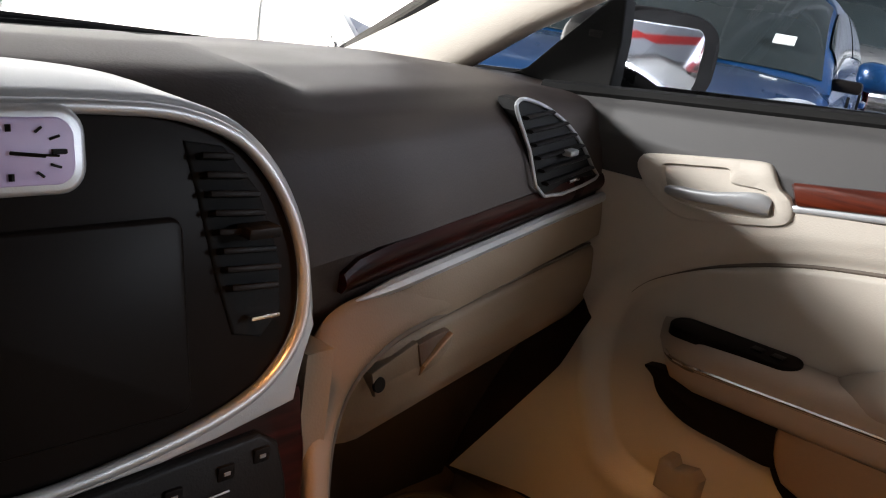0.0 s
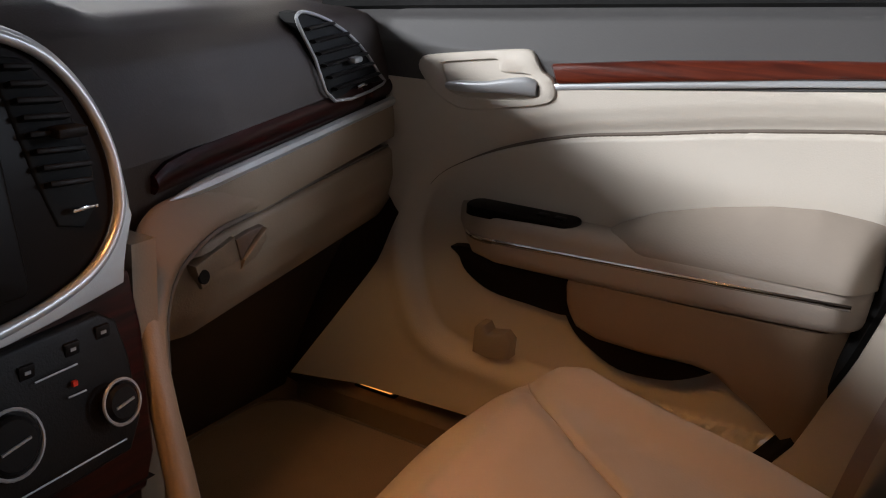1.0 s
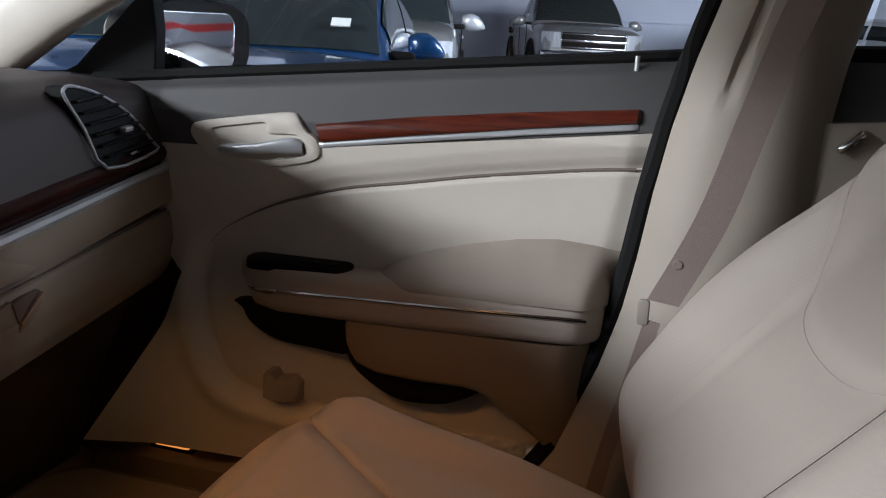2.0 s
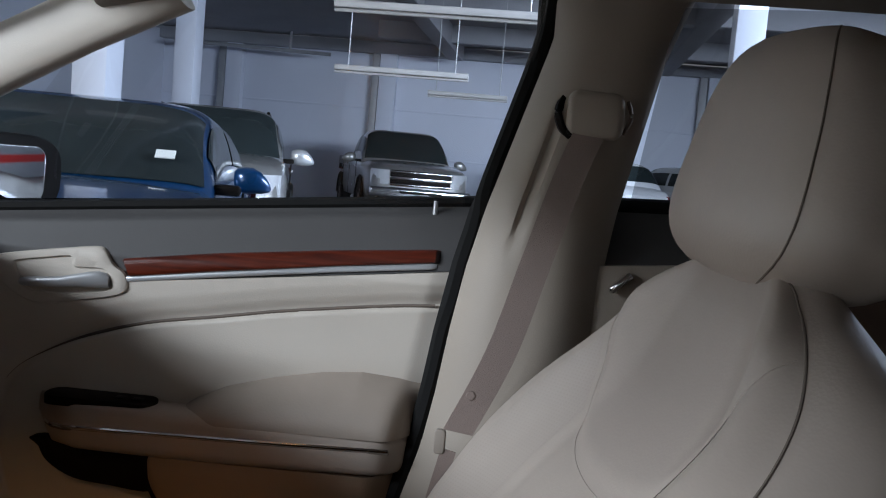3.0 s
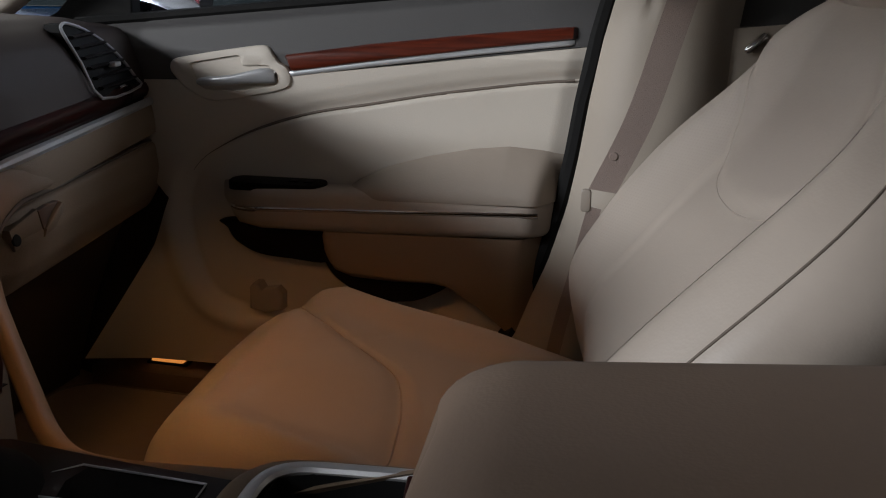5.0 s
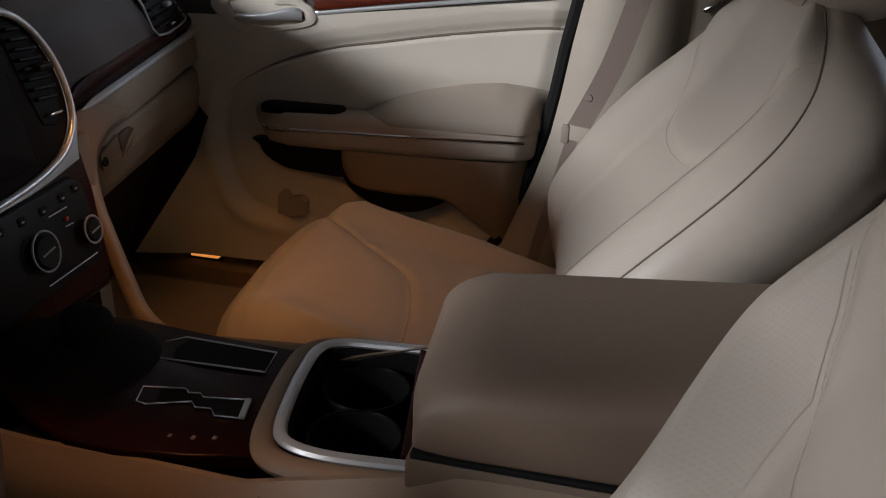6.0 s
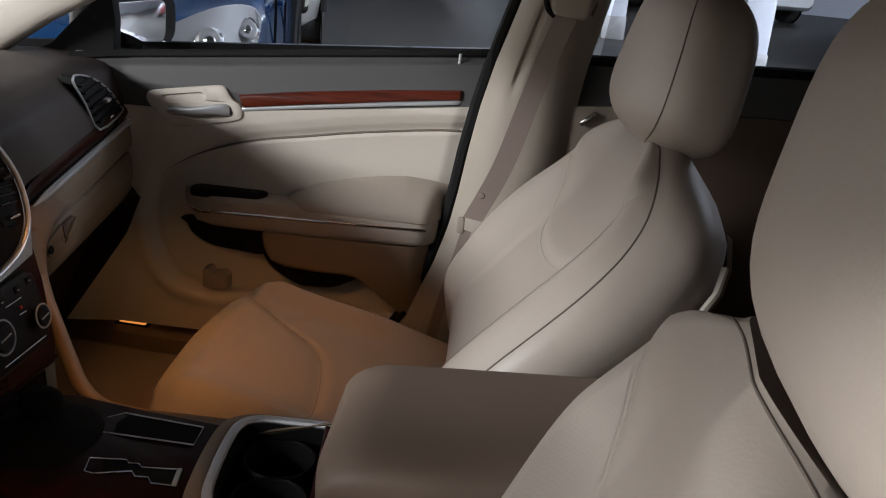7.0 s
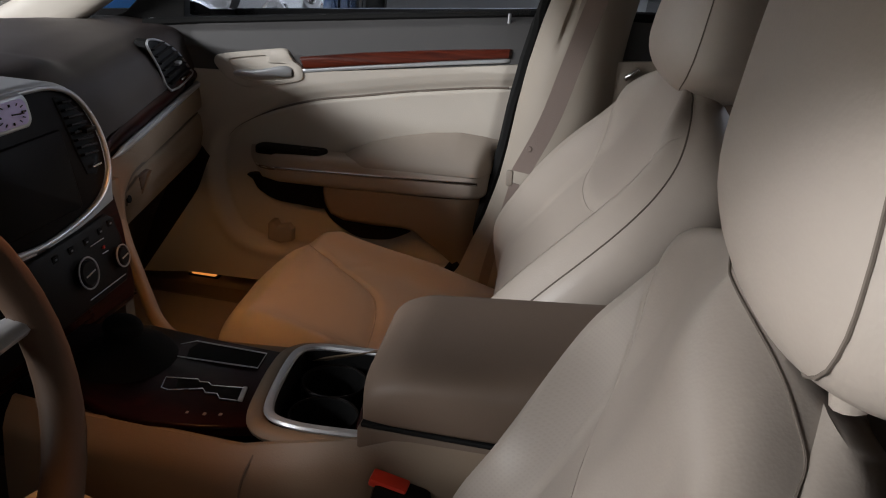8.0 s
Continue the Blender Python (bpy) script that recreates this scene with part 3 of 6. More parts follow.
    part("quarter_trim", slab([(0.800, 0.944), (0.735, 0.944), (0.642, 0.949), (0.630, 0.972), (0.631, 1.02), (0.638, 1.062), (0.652, 1.068), (0.705, 1.014), (0.745, 0.972)], lambda u, v, d: Vector((0.770 + 0.10 * (v - 0.95) + d, u, v)), 0.02, 0.003), RUBBER, door, "black mirror corner trim")
    part("tweeter", slab(rounded(0.030, 0.012, 0.0055, 4, 0.685, 0.958), lambda u, v, d: Vector((0.7615 + d + 0.1 * (v - 0.95), u, v)), 0.008, 0.002), SATIN, door)
    # a satin bar is added here to make the glint along the sill
    part("sill_glint", block((0.772, 0.585, 0.955), (0.01, 0.12, 0.007), 0.003, Matrix.Rotation(-0.098, 4, "X")), SATIN, door, "glint on the door top, made as a satin grey bar")

    # wood strip and its bright edge
    def band(u, v, y0, y1, low, high, proud, square):
        """A moulded band along the door between two lines; v runs up it."""
        y = y0 + (y1 - y0) * u
        zl, zh = lerp(-y, [(-a, b) for a, b in low]), lerp(-y, [(-a, b) for a, b in high])
        a = math.pi * v
        end = math.sqrt(max(0.0, 1 - max(0.0, 1 - min(u, 1 - u) / 0.012) ** 2))
        z = (zl + zh) / 2 - (zh - zl) / 2 * math.copysign(abs(math.cos(a)) ** square, math.cos(a)) * (0.8 + 0.2 * end)
        return Vector((door_x(y, z) - 0.001 - proud * end * math.sin(a) ** square, y + 0.45 * (z - zh) * (1 - u), z))
    low = ((0.402, 0.9060), (0.292, 0.922), (0.156, 0.9405), (0.037, 0.9545))
    high = ((0.402, 0.9265), (0.293, 0.9425), (0.158, 0.958), (0.037, 0.9695))
    part("wood_strip", sheet(lambda u, v: band(u, v, 0.402, 0.037, low, high, 0.0062, 0.62), 90, 18, (0.008, 0, 0)), WOODR, door, "red-brown lacquered wood strip")
    under = [(y, z - 0.0072) for y, z in low]
    part("bright_strip", sheet(lambda u, v: band(u, v, 0.400, 0.039, under, [(y, z - 0.0004) for y, z in low], 0.0040, 0.7), 60, 10, (0.006, 0, 0)), SATIN, door, "satin chrome edge below the wood")

    # handle: a flat surround with a real pocket, and the pull in front of it
    def on_door(p, off):
        return Vector((door_x(*p) + off, p[0], p[1]))

    def blend(t):
        return [(a[0] + (b[0] - a[0]) * t, a[1] + (b[1] - a[1]) * t) for a, b in zip(bezel, recess)]
    face = [(0.0, 0.006), (0.0, -0.002), (0.03, -0.0045), (0.10, -0.0058), (0.5, -0.0062), (0.9, -0.0060), (0.97, -0.0050), (1.0, -0.003)]
    surround = loft([[on_door(p, off) for p in blend(t)] for t, off in face], caps=False)
    part("handle_bezel", surround, IVORY, door, "ivory handle surround")
    mid = (0.470, 0.902)
    cup = [(1.0, -0.003), (0.985, 0.006), (0.95, 0.016), (0.88, 0.021), (0.6, 0.022), (0.2, 0.022)]
    part("handle_recess", loft([[on_door((mid[0] + (p[0] - mid[0]) * k, mid[1] + (p[1] - mid[1]) * k), off) for p in recess] for k, off in cup]), IVORY, door, "finger pocket behind the pull")
    gap_line = [on_door(p, -0.0008) for p in bezel[26:60]]
    part("bezel_gap", tube(gap_line, 0.0009, 5), SEAM, door)
    rings = []
    for y, z, r, off in ((0.5155, 0.8905, 0.0030, -0.009), (0.512, 0.8905, 0.0048, -0.010), (0.500, 0.8915, 0.0060, -0.0115), (0.484, 0.8925, 0.0062, -0.0125), (0.466, 0.8945, 0.0064, -0.0125), (0.450, 0.8975, 0.0074, -0.0115), (0.436, 0.8995, 0.0090, -0.010),
                         (0.424, 0.9005, 0.0098, -0.0085), (0.4165, 0.9000, 0.0092, -0.007), (0.412, 0.8985, 0.0070, -0.0055)):
        rings.append([on_door((y, z + r * math.copysign(abs(math.sin(a)) ** 0.8, math.sin(a))), off + 0.0042 * math.copysign(abs(math.cos(a)) ** 0.8, math.cos(a))) for a in (2 * math.pi * k / 20 for k in range(20))])
    part("handle", loft(rings), SATIN, door, "satin chrome pull handle")

    # armrest with switch plate, pad and bright line
    rings = []
    for y in [0.490, 0.488, 0.483, 0.474, 0.46, 0.43, 0.38, 0.32, 0.25, 0.18, 0.13, 0.11, 0.10, 0.09, 0.08, 0.072, 0.064, 0.056, 0.050]:
        grow = smooth_step(0.495 - y, 0, 0.05)
        xin = 0.738 - 0.036 * grow + 0.004 * smooth_step(0.2 - y, 0, 0.2) + 0.040 * smooth_step(0.092 - y, 0, 0.05) ** 2
        zt = 0.764 + 0.004 * (0.45 - y)
        zb = lerp(y, [(0.03, 0.718), (0.21, 0.710), (0.34, 0.7055), (0.43, 0.7045), (0.465, 0.708), (0.480, 0.718), (0.490, 0.732)])
        zm, hh = (zt + zb) / 2, (zt - zb) / 2
        rings.append([Vector((xin + 0.035 + 0.035 * math.copysign(abs(math.cos(a)) ** 0.55, math.cos(a)), y, zm + hh * math.copysign(abs(math.sin(a)) ** 0.5, math.sin(a)))) for a in (2 * math.pi * k / 28 for k in range(28))])
    rest = part("armrest", loft(rings), CREAM, door, "cream leather armrest")
    part("bright_line", tube([(0.7015 + 0.036 * (1 - smooth_step(0.495 - y, 0, 0.05)) + 0.004 * smooth_step(0.2 - y, 0, 0.2), y, 0.7325 + 0.044 * (0.480 - y)) for y in [0.474, 0.46, 0.44, 0.42, 0.38, 0.32, 0.25, 0.18, 0.12, 0.085, 0.066]], 0.0020, 6), CHROME, rest, "thin chrome line")
    part("lower_seam", tube([(0.7035 + 0.036 * (1 - smooth_step(0.495 - y, 0, 0.05)) + 0.004 * smooth_step(0.2 - y, 0, 0.2), y, 0.7290 + 0.044 * (0.480 - y)) for y in [0.474, 0.46, 0.44, 0.42, 0.38, 0.32, 0.25, 0.18, 0.12, 0.085, 0.066]], 0.0016, 6), SEAM, rest)
    plate = part("switch_plate", slab(rounded(0.130, 0.034, 0.015, 5, 0.408, 0.726), lambda u, v, d: Vector((v + 0.06 * (0.41 - u), u, 0.7674 + 0.10 * (v - 0.724) - d)), 0.010, 0.0015), GLOSS, rest, "gloss black switch plate")
    for y in (0.385, 0.365):
        part("switch", block((0.727, y, 0.7682), (0.012, 0.012, 0.002), 0.0006), BLACK, plate)
    def elbow(u, v):
        """The elbow pad: swells out of the panel down to the armrest's edge."""
        y = 0.320 - 0.286 * u
        zt = lerp(y, [(0.03, 0.814), (0.065, 0.823), (0.111, 0.8265), (0.157, 0.821), (0.212, 0.808), (0.268, 0.790), (0.304, 0.772), (0.320, 0.760)])
        zb = 0.753 + 0.03 * (0.32 - y)
        grow = math.sqrt(max(0.0, 1 - max(0.0, 1 - u / 0.22) ** 2)) * (1 - 0.95 * smooth_step(0.085 - y, 0, 0.05) ** 2)
        z = zb + (zt - zb) * v
        deep = door_x(y, z) - 0.004 - 0.7035
        return Vector((door_x(y, z) - 0.004 - deep * grow * math.cos(math.pi / 2 * v) ** 0.85 + 0.004 * smooth_step(v, 0.9, 1.0), y, z))
    part("armrest_pad", sheet(elbow, 60, 26, (0.012, 0, 0)), ELBOW, door, "padded cream-grey leather elbow rest")

    # storage bins
    part("bin_liner", slab([(p.x, p.y) for p in catmull([(0.482, 0.712, 0), (0.480, 0.700, 0), (0.468, 0.683, 0), (0.436, 0.668, 0), (0.39, 0.6645, 0), (0.340, 0.664, 0), (0.330, 0.69, 0), (0.34, 0.714, 0)], 4, True)], lambda u, v, d: Vector((0.7215 + d, u, v)), 0.02, 0.002), BLACK, door, "black liner of the open bin")

    def pocket(u, v):
        """The map pocket's face: rounded at the front, running out into the door at the rear."""
        y = 0.3465 - 0.2825 * u
        zt = 0.708 + 0.008 * u
        zb = lerp(y, [(0.06, 0.560), (0.10, 0.585), (0.14, 0.622), (0.175, 0.645), (0.20, 0.6475), (0.25, 0.6455), (0.303, 0.6475), (0.328, 0.656), (0.340, 0.672), (0.3465, 0.690)])
        z = zt + (zb - zt) * v
        lip = smooth_step(y, 0.15, 0.20)
        x = 0.7115 + 0.014 * (1 - math.sqrt(max(0.0, 1 - max(0.0, 1 - u / 0.10) ** 2)))
        x += lip * 0.010 * (1 - math.sqrt(max(0.0, 1 - max(0.0, (v - 0.86) / 0.14) ** 2))) - lip * 0.004 * math.sin(math.pi * v)
        x += (1 - lip) * 0.024 * smooth_step(0.66 - z, 0, 0.10) + 0.030 * smooth_step(0.105 - y, 0, 0.045) ** 2
        return Vector((x, y, z))
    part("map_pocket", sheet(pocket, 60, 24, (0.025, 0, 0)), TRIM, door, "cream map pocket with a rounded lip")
    part("pocket_liner", slab([(p.x, p.y) for p in catmull([(0.342, 0.672, 0), (0.336, 0.650, 0), (0.313, 0.632, 0), (0.279, 0.6175, 0), (0.241, 0.618, 0), (0.212, 0.625, 0), (0.178, 0.647, 0), (0.20, 0.664, 0), (0.28, 0.668, 0)], 4, True)], lambda u, v, d: Vector((0.7235 + d, u, v)), 0.03, 0.002), BLACK, door, "black pocket lining")
    fin = slab([(0.450, 0.592), (0.450, 0.622), (0.446, 0.627), (0.438, 0.627), (0.433, 0.618), (0.414, 0.6215), (0.406, 0.613), (0.407, 0.590), (0.43, 0.586)], lambda u, v, d: Vector((0.716 + 0.20 * (0.44 - u) + d, u, v)), 0.025, 0.005)
    part("bottle_clip", fin, PILLAR, door, "moulded bottle clip")
    part("lock_pin", tube([(0.802, 0.050, 1.008), (0.802, 0.050, 1.024)], [0.003, 0.0026], 10), SATIN, door, "small bright lock pin")

    # mirror
    rings = []
    for k, (d, s) in enumerate(((0.0, 0.96), (0.004, 1.0), (0.02, 1.0), (0.06, 0.9), (0.085, 0.68), (0.095, 0.3))):
        rings.append([Vector((0.888 + 0.112 * s * math.copysign(abs(math.cos(a)) ** 0.6, math.cos(a)), 0.638 + d - 0.15 * 0.106 * s * math.cos(a) - 0.03 * math.sin(a) * 0.047, 1.0045 + 0.056 * s * math.copysign(abs(math.sin(a)) ** 0.6, math.sin(a)))) for a in (2 * math.pi * k / 32 for k in range(32))])
    house = part("mirror_housing", loft(rings), BLACK, door, "black wing mirror")
    part("mirror_glass", slab(rounded(0.172, 0.080, 0.022, 6, 0.872, 1.0045), lambda u, v, d: Vector((u, 0.6355 - 0.15 * (u - 0.885) - 0.03 * (v - 1.0045) + d, v)), 0.006, 0.002), MIRROR, house, "mirror glass")
    part("mirror_foot", block((0.835, 0.665, 0.962), (0.07, 0.04, 0.03), 0.01), BLACK, house)


front_door()


def rear_door():
    door = thing("rear_door", (0.76, -0.6, 0.50), "closed rear door with dark upper trim and cream panel", "car door")
    part("upper_trim", sheet(lambda u, v: Vector((0.745 + 0.03 * v, -0.13 - 0.95 * u, 0.974 + 0.056 * v + 0.04 * u)), 14, 6, (0.04, 0, 0)), SLATE, door, "dark grey upper trim")
    # the unlit lower part gets its darkness from the brown, not from the lamps
    part("panel", sheet(lambda u, v: Vector((0.735 + 0.012 * math.sin(3 * v), -0.13 - 0.95 * u, 0.50 + (0.473 + 0.04 * u) * v)), 16, 14, (0.04, 0, 0)), BROWN, door, "lower panel with its shade put into a brown colour")
    part("upper_panel", sheet(lambda u, v: Vector((0.729 + 0.004 * math.sin(3 * v), -0.131 - 0.12 * u, 0.80 + (0.172 + 0.012 * u) * v)), 10, 8, (0.01, 0, 0)), PILLAR, door, "cream moulded strip")
    part("handle", block((0.722, -0.165, 0.958), (0.014, 0.030, 0.009), 0.004, Matrix.Rotation(-0.75, 4, "X")), CHROME, door, "chrome pull handle")
    part("window_seal", tube([(0.785, -0.13 - 0.95 * u, 1.036 + 0.04 * u) for u in np.linspace(0, 1, 8)], 0.010, 8), RUBBER, door)
    part("outer_skin", sheet(lambda u, v: Vector((0.91, -0.10 - 0.98 * u, 0.45 + 0.58 * v)), 6, 6, (-0.02, 0, 0)), OWNP, door)
    p = part("window_pane", sheet(lambda u, v: Vector((0.80 - 0.12 * v, -0.17 - 0.02 * v - 0.9 * u, 1.03 + 0.04 * u + 0.21 * v)), 6, 4), SMOKE, door)
    p.visible_shadow = False


rear_door()


def driver_door():
    """The driver's door stands open, swung out on its front hinges."""
    door = thing("driver_door", (-0.80, 0.80, 0.45), "open driver door in dark paint with a cream inner panel", "car door")
    m = Matrix.Translation((-0.82, 0.80, 0)) @ Matrix.Rotation(radians(-66), 4, "Z")

    def at(y, x, z):
        return m @ Vector((x, -y, z))
    part("outer_skin", sheet(lambda u, v: at(1.0 * u, -0.075 - 0.03 * math.sin(3 * v), 0.40 + 0.60 * v), 10, 10), OWNP, door, "dark painted outer skin")
    part("panel", sheet(lambda u, v: at(0.03 + 0.94 * u, 0.02 + 0.02 * math.sin(6 * v), 0.43 + 0.47 * v), 16, 16, m.to_3x3() @ Vector((-0.05, 0, 0))), IVORY, door, "ivory inner panel")
    part("upper_trim", sheet(lambda u, v: at(0.03 + 0.94 * u, 0.03 - 0.03 * v, 0.90 + 0.10 * v), 10, 6, m.to_3x3() @ Vector((-0.05, 0, 0))), SLATE, door, "dark grey upper trim")
    part("armrest", block(m @ Vector((0.045, -0.58, 0.75)), (0.07, 0.6, 0.06), 0.02, m.to_3x3().to_4x4()), CREAM, door)
    part("window_frame", tube(catmull([at(0.05, -0.03, 1.0), at(0.3, -0.07, 1.13), at(0.55, -0.10, 1.21), at(0.9, -0.10, 1.22), at(0.98, -0.06, 1.10), at(1.0, -0.03, 1.0)], 5), 0.014, 8), RUBBER, door, "black window frame")


driver_door()
for side, name in ((-1, "rear_side_wall"),):
    solo(name, sheet(lambda u, v: Vector((-0.75 + 0.10 * v ** 3, -0.34 - 1.3 * u, 0.46 + 0.80 * v)), 10, 10, (-0.04, 0, 0)), TRIM, "closed rear side of the car behind the driver", "wall", "structure")
back_glass = solo("rear_window", sheet(lambda u, v: Vector((-0.66 + 1.32 * u, -1.72 + 0.30 * v, 1.0 + 0.20 * v)), 6, 4, (0, 0, 0.006)), TINT, "dark tinted rear window", "window", "structure")
c_pillar = sheet(lambda u, v: Vector((0.74 - 0.08 * v, -1.08 - 0.45 * u - 0.1 * v, 0.5 + 0.72 * v)), 8, 10, (0.04, 0, 0))
solo("c_pillar", c_pillar, TRIM, "cream cover of the rear pillar", "pillar", "structure")


# ---- seats ----
def front_seat(cx, side, head_at, cushion_x, up=0.0, set_by=(0.0, 0.0), askew=(0.11, 0.26), inner=(1.0, 0.0), outer=(1.0, 0.0), slump=(0.0, 0.0), head_wide=1.0, head_lean=14, pinch=0.0, head_tall=0.097):
    """A leather seat; side is +1 where the door lies at +x; up: how far it is raised."""
    seat = thing("front_seat", (cx, 0.1, 0.46), "cream leather front seat with dark piping and a perforated insert", "seat", "front seats")
    lean = math.atan2(0.5, 0.66)
    normal = Vector((0, math.cos(lean), math.sin(lean)))

    def set_back(p):
        """The backrests stand a little askew, more so towards the top."""
        k = smooth_step(p.z - up, 0.74, 0.96)
        p.y += (askew[0] + (askew[1] - askew[0]) * k) * (p.x - cx) + set_by[0] + (set_by[1] - set_by[0]) * k
        return p

    def edge(v, u):
        """The piped edge of the front panel: y, z and half width at the height v; slump: how far the door side hangs back and down."""
        z = 0.615 + 0.405 * v
        y = eased(z, [(0.60, -0.036), (0.66, -0.026), (0.69, -0.019), (0.72, -0.023), (0.76, -0.053), (0.80, -0.083), (0.84, -0.118), (0.88, -0.154), (0.92, -0.189), (0.955, -0.207), (0.985, -0.218), (1.005, -0.227), (1.02, -0.235)])
        w = eased(z, [(0.60, 0.196), (0.65, 0.213), (0.70, 0.225), (0.76, 0.229), (0.80, 0.228), (0.84, 0.216), (0.88, 0.196), (0.92, 0.165), (0.945, 0.147), (0.965, 0.131), (0.985, 0.109), (1.0, 0.085), (1.012, 0.060), (1.02, 0.030)])
        wide, flare = outer if u > 0 else inner
        o = max(0.0, u) ** 1.5
        w *= 1 - pinch * smooth_step(-u, 0.0, 0.6) * (1 - smooth_step(z, 0.77, 0.88))
        return y + slump[0] * o, z + up + slump[1] * o, w * wide * (1 + flare * smooth_step(z, 0.80, 0.98))

    def panel_edge(a):
        """The height of the lower edge of the shoulder panel: a tongue that rises to the piping on both sides."""
        return lerp(a, [(0, 0.568), (0.2, 0.573), (0.34, 0.586), (0.43, 0.602), (0.48, 0.618), (0.55, 0.655), (0.66, 0.72), (0.82, 0.80), (1.0, 0.875)])

    def front(u, v, off=0.0):
        """The cushioned face: u from -1 to 1 across, v from 0 to 1 up."""
        y, z, w = edge(v, u)
        a = abs(u)
        shoulder = smooth_step(v - panel_edge(a), -0.004, 0.035)
        crest = eased(v, [(0, 0.25), (0.15, 0.6), (0.35, 1.0), (0.6, 1.0), (0.75, 0.7), (0.88, 0.35), (1, 0.1)], 0.06)
        hollow = eased(v, [(0, 0.0), (0.2, 0.5), (0.4, 1.0), (0.7, 1.0), (0.85, 0.5), (1, 0.0)], 0.06)
        d = 0.010 - 0.021 * hollow * (1 - smooth_step(a, 0.42, 0.80)) + 0.014 * crest * math.exp(-((a - 0.82) / 0.12) ** 2)
        d += 0.0055 * shoulder * (1 - smooth_step(v, 0.88, 1.0)) - 0.0016 * (1 - shoulder) * math.exp(-((a - 0.49) / 0.06) ** 2) * smooth_step(v, 0.05, 0.2)
        d -= 0.0007 * math.exp(-((a - 0.80) / 0.02) ** 2) * smooth_step(v, 0.05, 0.2) * (1 - smooth_step(v, 0.70, 0.80))
        d += 0.0012 * noise.noise((u * 2.5 + 7 * side, v * 4.0, 0.3))
        d *= math.sqrt(max(0.0, 1 - smooth_step(a, 0.86, 1.0) ** 1.5))
        d *= lerp(v, [(0, 0.6), (0.06, 1), (0.86, 1), (0.95, 0.7), (1, 0.1)])
        return set_back(Vector((cx + side * u * w, y, z)) + normal * (d + off))

    def thick(v):
        return lerp(v, [(0, 0.075), (0.3, 0.090), (0.6, 0.105), (0.8, 0.116), (0.9, 0.112), (0.96, 0.09), (1, 0.05)])

    def wall(s, t, v):
        """The side of the backrest, t from the front piping (0) to the back (1)."""
        y, z, w = edge(v, s)
        bulge = w + (0.018 + 0.022 * smooth_step(v, 0.66, 0.90) * (1 - 0.6 * smooth_step(v, 0.92, 1.0))) * math.sin(math.pi * min(1, t * 1.1 + 0.02)) ** 0.8
        return set_back(Vector((cx + side * s * bulge, y, z)) - normal * thick(v) * t)

    def back(u, v):
        y, z, w = edge(v, u)
        return set_back(Vector((cx + side * u * w * 0.95, y, z)) - normal * (thick(v) + 0.018 * (1 - u * u)))

    vs = list(np.linspace(0, 0.9, 90)) + [0.92, 0.94, 0.955, 0.97, 0.98, 0.99, 1.0]
    us = [math.sin(math.pi / 2 * k / 80) for k in range(-80, 81)]
    ts = [0.05, 0.15, 0.32, 0.52, 0.74, 0.92]
    rest = part("backrest", loft([[front(u, v) for u in us] + [wall(1, t, v) for t in ts] + [back(u, v) for u in us[::-8]] + [wall(-1, t, v) for t in ts[::-1]] for v in vs]), CREAM, seat, "cream leather backrest with raised bolsters")

    def seam(points, mat=SEAM, r=0.0013, name="piping", off=0.0004):
        line = catmull([(u, v, 0) for u, v in points], 8)
        part(name, tube([front(p.x, p.y, off) for p in line], r, 6), mat, rest)
    # piping round the front panel, and the seams of the shoulder panel and the bolsters
    for s in (-1, 1):
        seam([(s * 0.998, 0.04), (s * 0.998, 0.25), (s * 0.998, 0.45), (s * 0.998, 0.62), (s * 0.998, 0.76), (s * 0.998, 0.87), (s * 0.995, 0.93), (s * 0.97, 0.965), (s * 0.7, 0.985), (0, 0.99)], r=0.0010)
        part("perforated_insert", sheet(lambda a, b, s=s: front(s * (0.535 + 0.235 * a), 0.07 + (panel_edge(0.535 + 0.235 * a) - 0.085) * b, 0.0004), 24, 60), PERF, rest, "perforated leather insert")
    seam([(u, panel_edge(abs(u)) - 0.003) for u in (-0.97, -0.82, -0.66, -0.55, -0.48, -0.43, -0.34, -0.2, 0, 0.2, 0.34, 0.43, 0.48, 0.55, 0.66, 0.82, 0.97)], CREAM, 0.0006, "panel_seam", 0.0001)
    shell_back = sheet(lambda a, b: back(-0.96 + 1.92 * a, 0.02 + 0.90 * b) - normal * 0.006, 16, 16, -normal * 0.008)
    part("back_shell", shell_back, TRIM, rest, "hard cream shell behind the backrest")
    for s in (-1, 1):
        part("shell_edge", tube([wall(s, 0.97, v) + Vector((side * s * 0.013, 0, 0)) for v in np.linspace(0.03, 0.86, 16)], 0.0042, 6), IVORY, rest)

    # cushion
    def seam_v(u):
        """The seam that parts the front lobe from the seat's hollow."""
        return lerp(u, [(-1, 0.37), (-0.58, 0.38), (-0.3, 0.395), (-0.1, 0.415), (0.03, 0.435), (0.12, 0.46), (0.20, 0.505), (0.26, 0.55), (0.34, 0.625), (0.43, 0.70), (0.55, 0.77), (0.72, 0.83), (1, 0.86)])

    def top(u, v, off=0.0):
        """u across, v from the back (0) to the front edge (1) and down."""
        w = lerp(v, [(0, 0.200), (0.4, 0.215), (0.75, 0.218), (0.9, 0.212), (1, 0.20)])
        y = lerp(v, [(0, -0.03), (0.8, 0.290), (0.88, 0.322), (0.94, 0.332), (1, 0.322)])
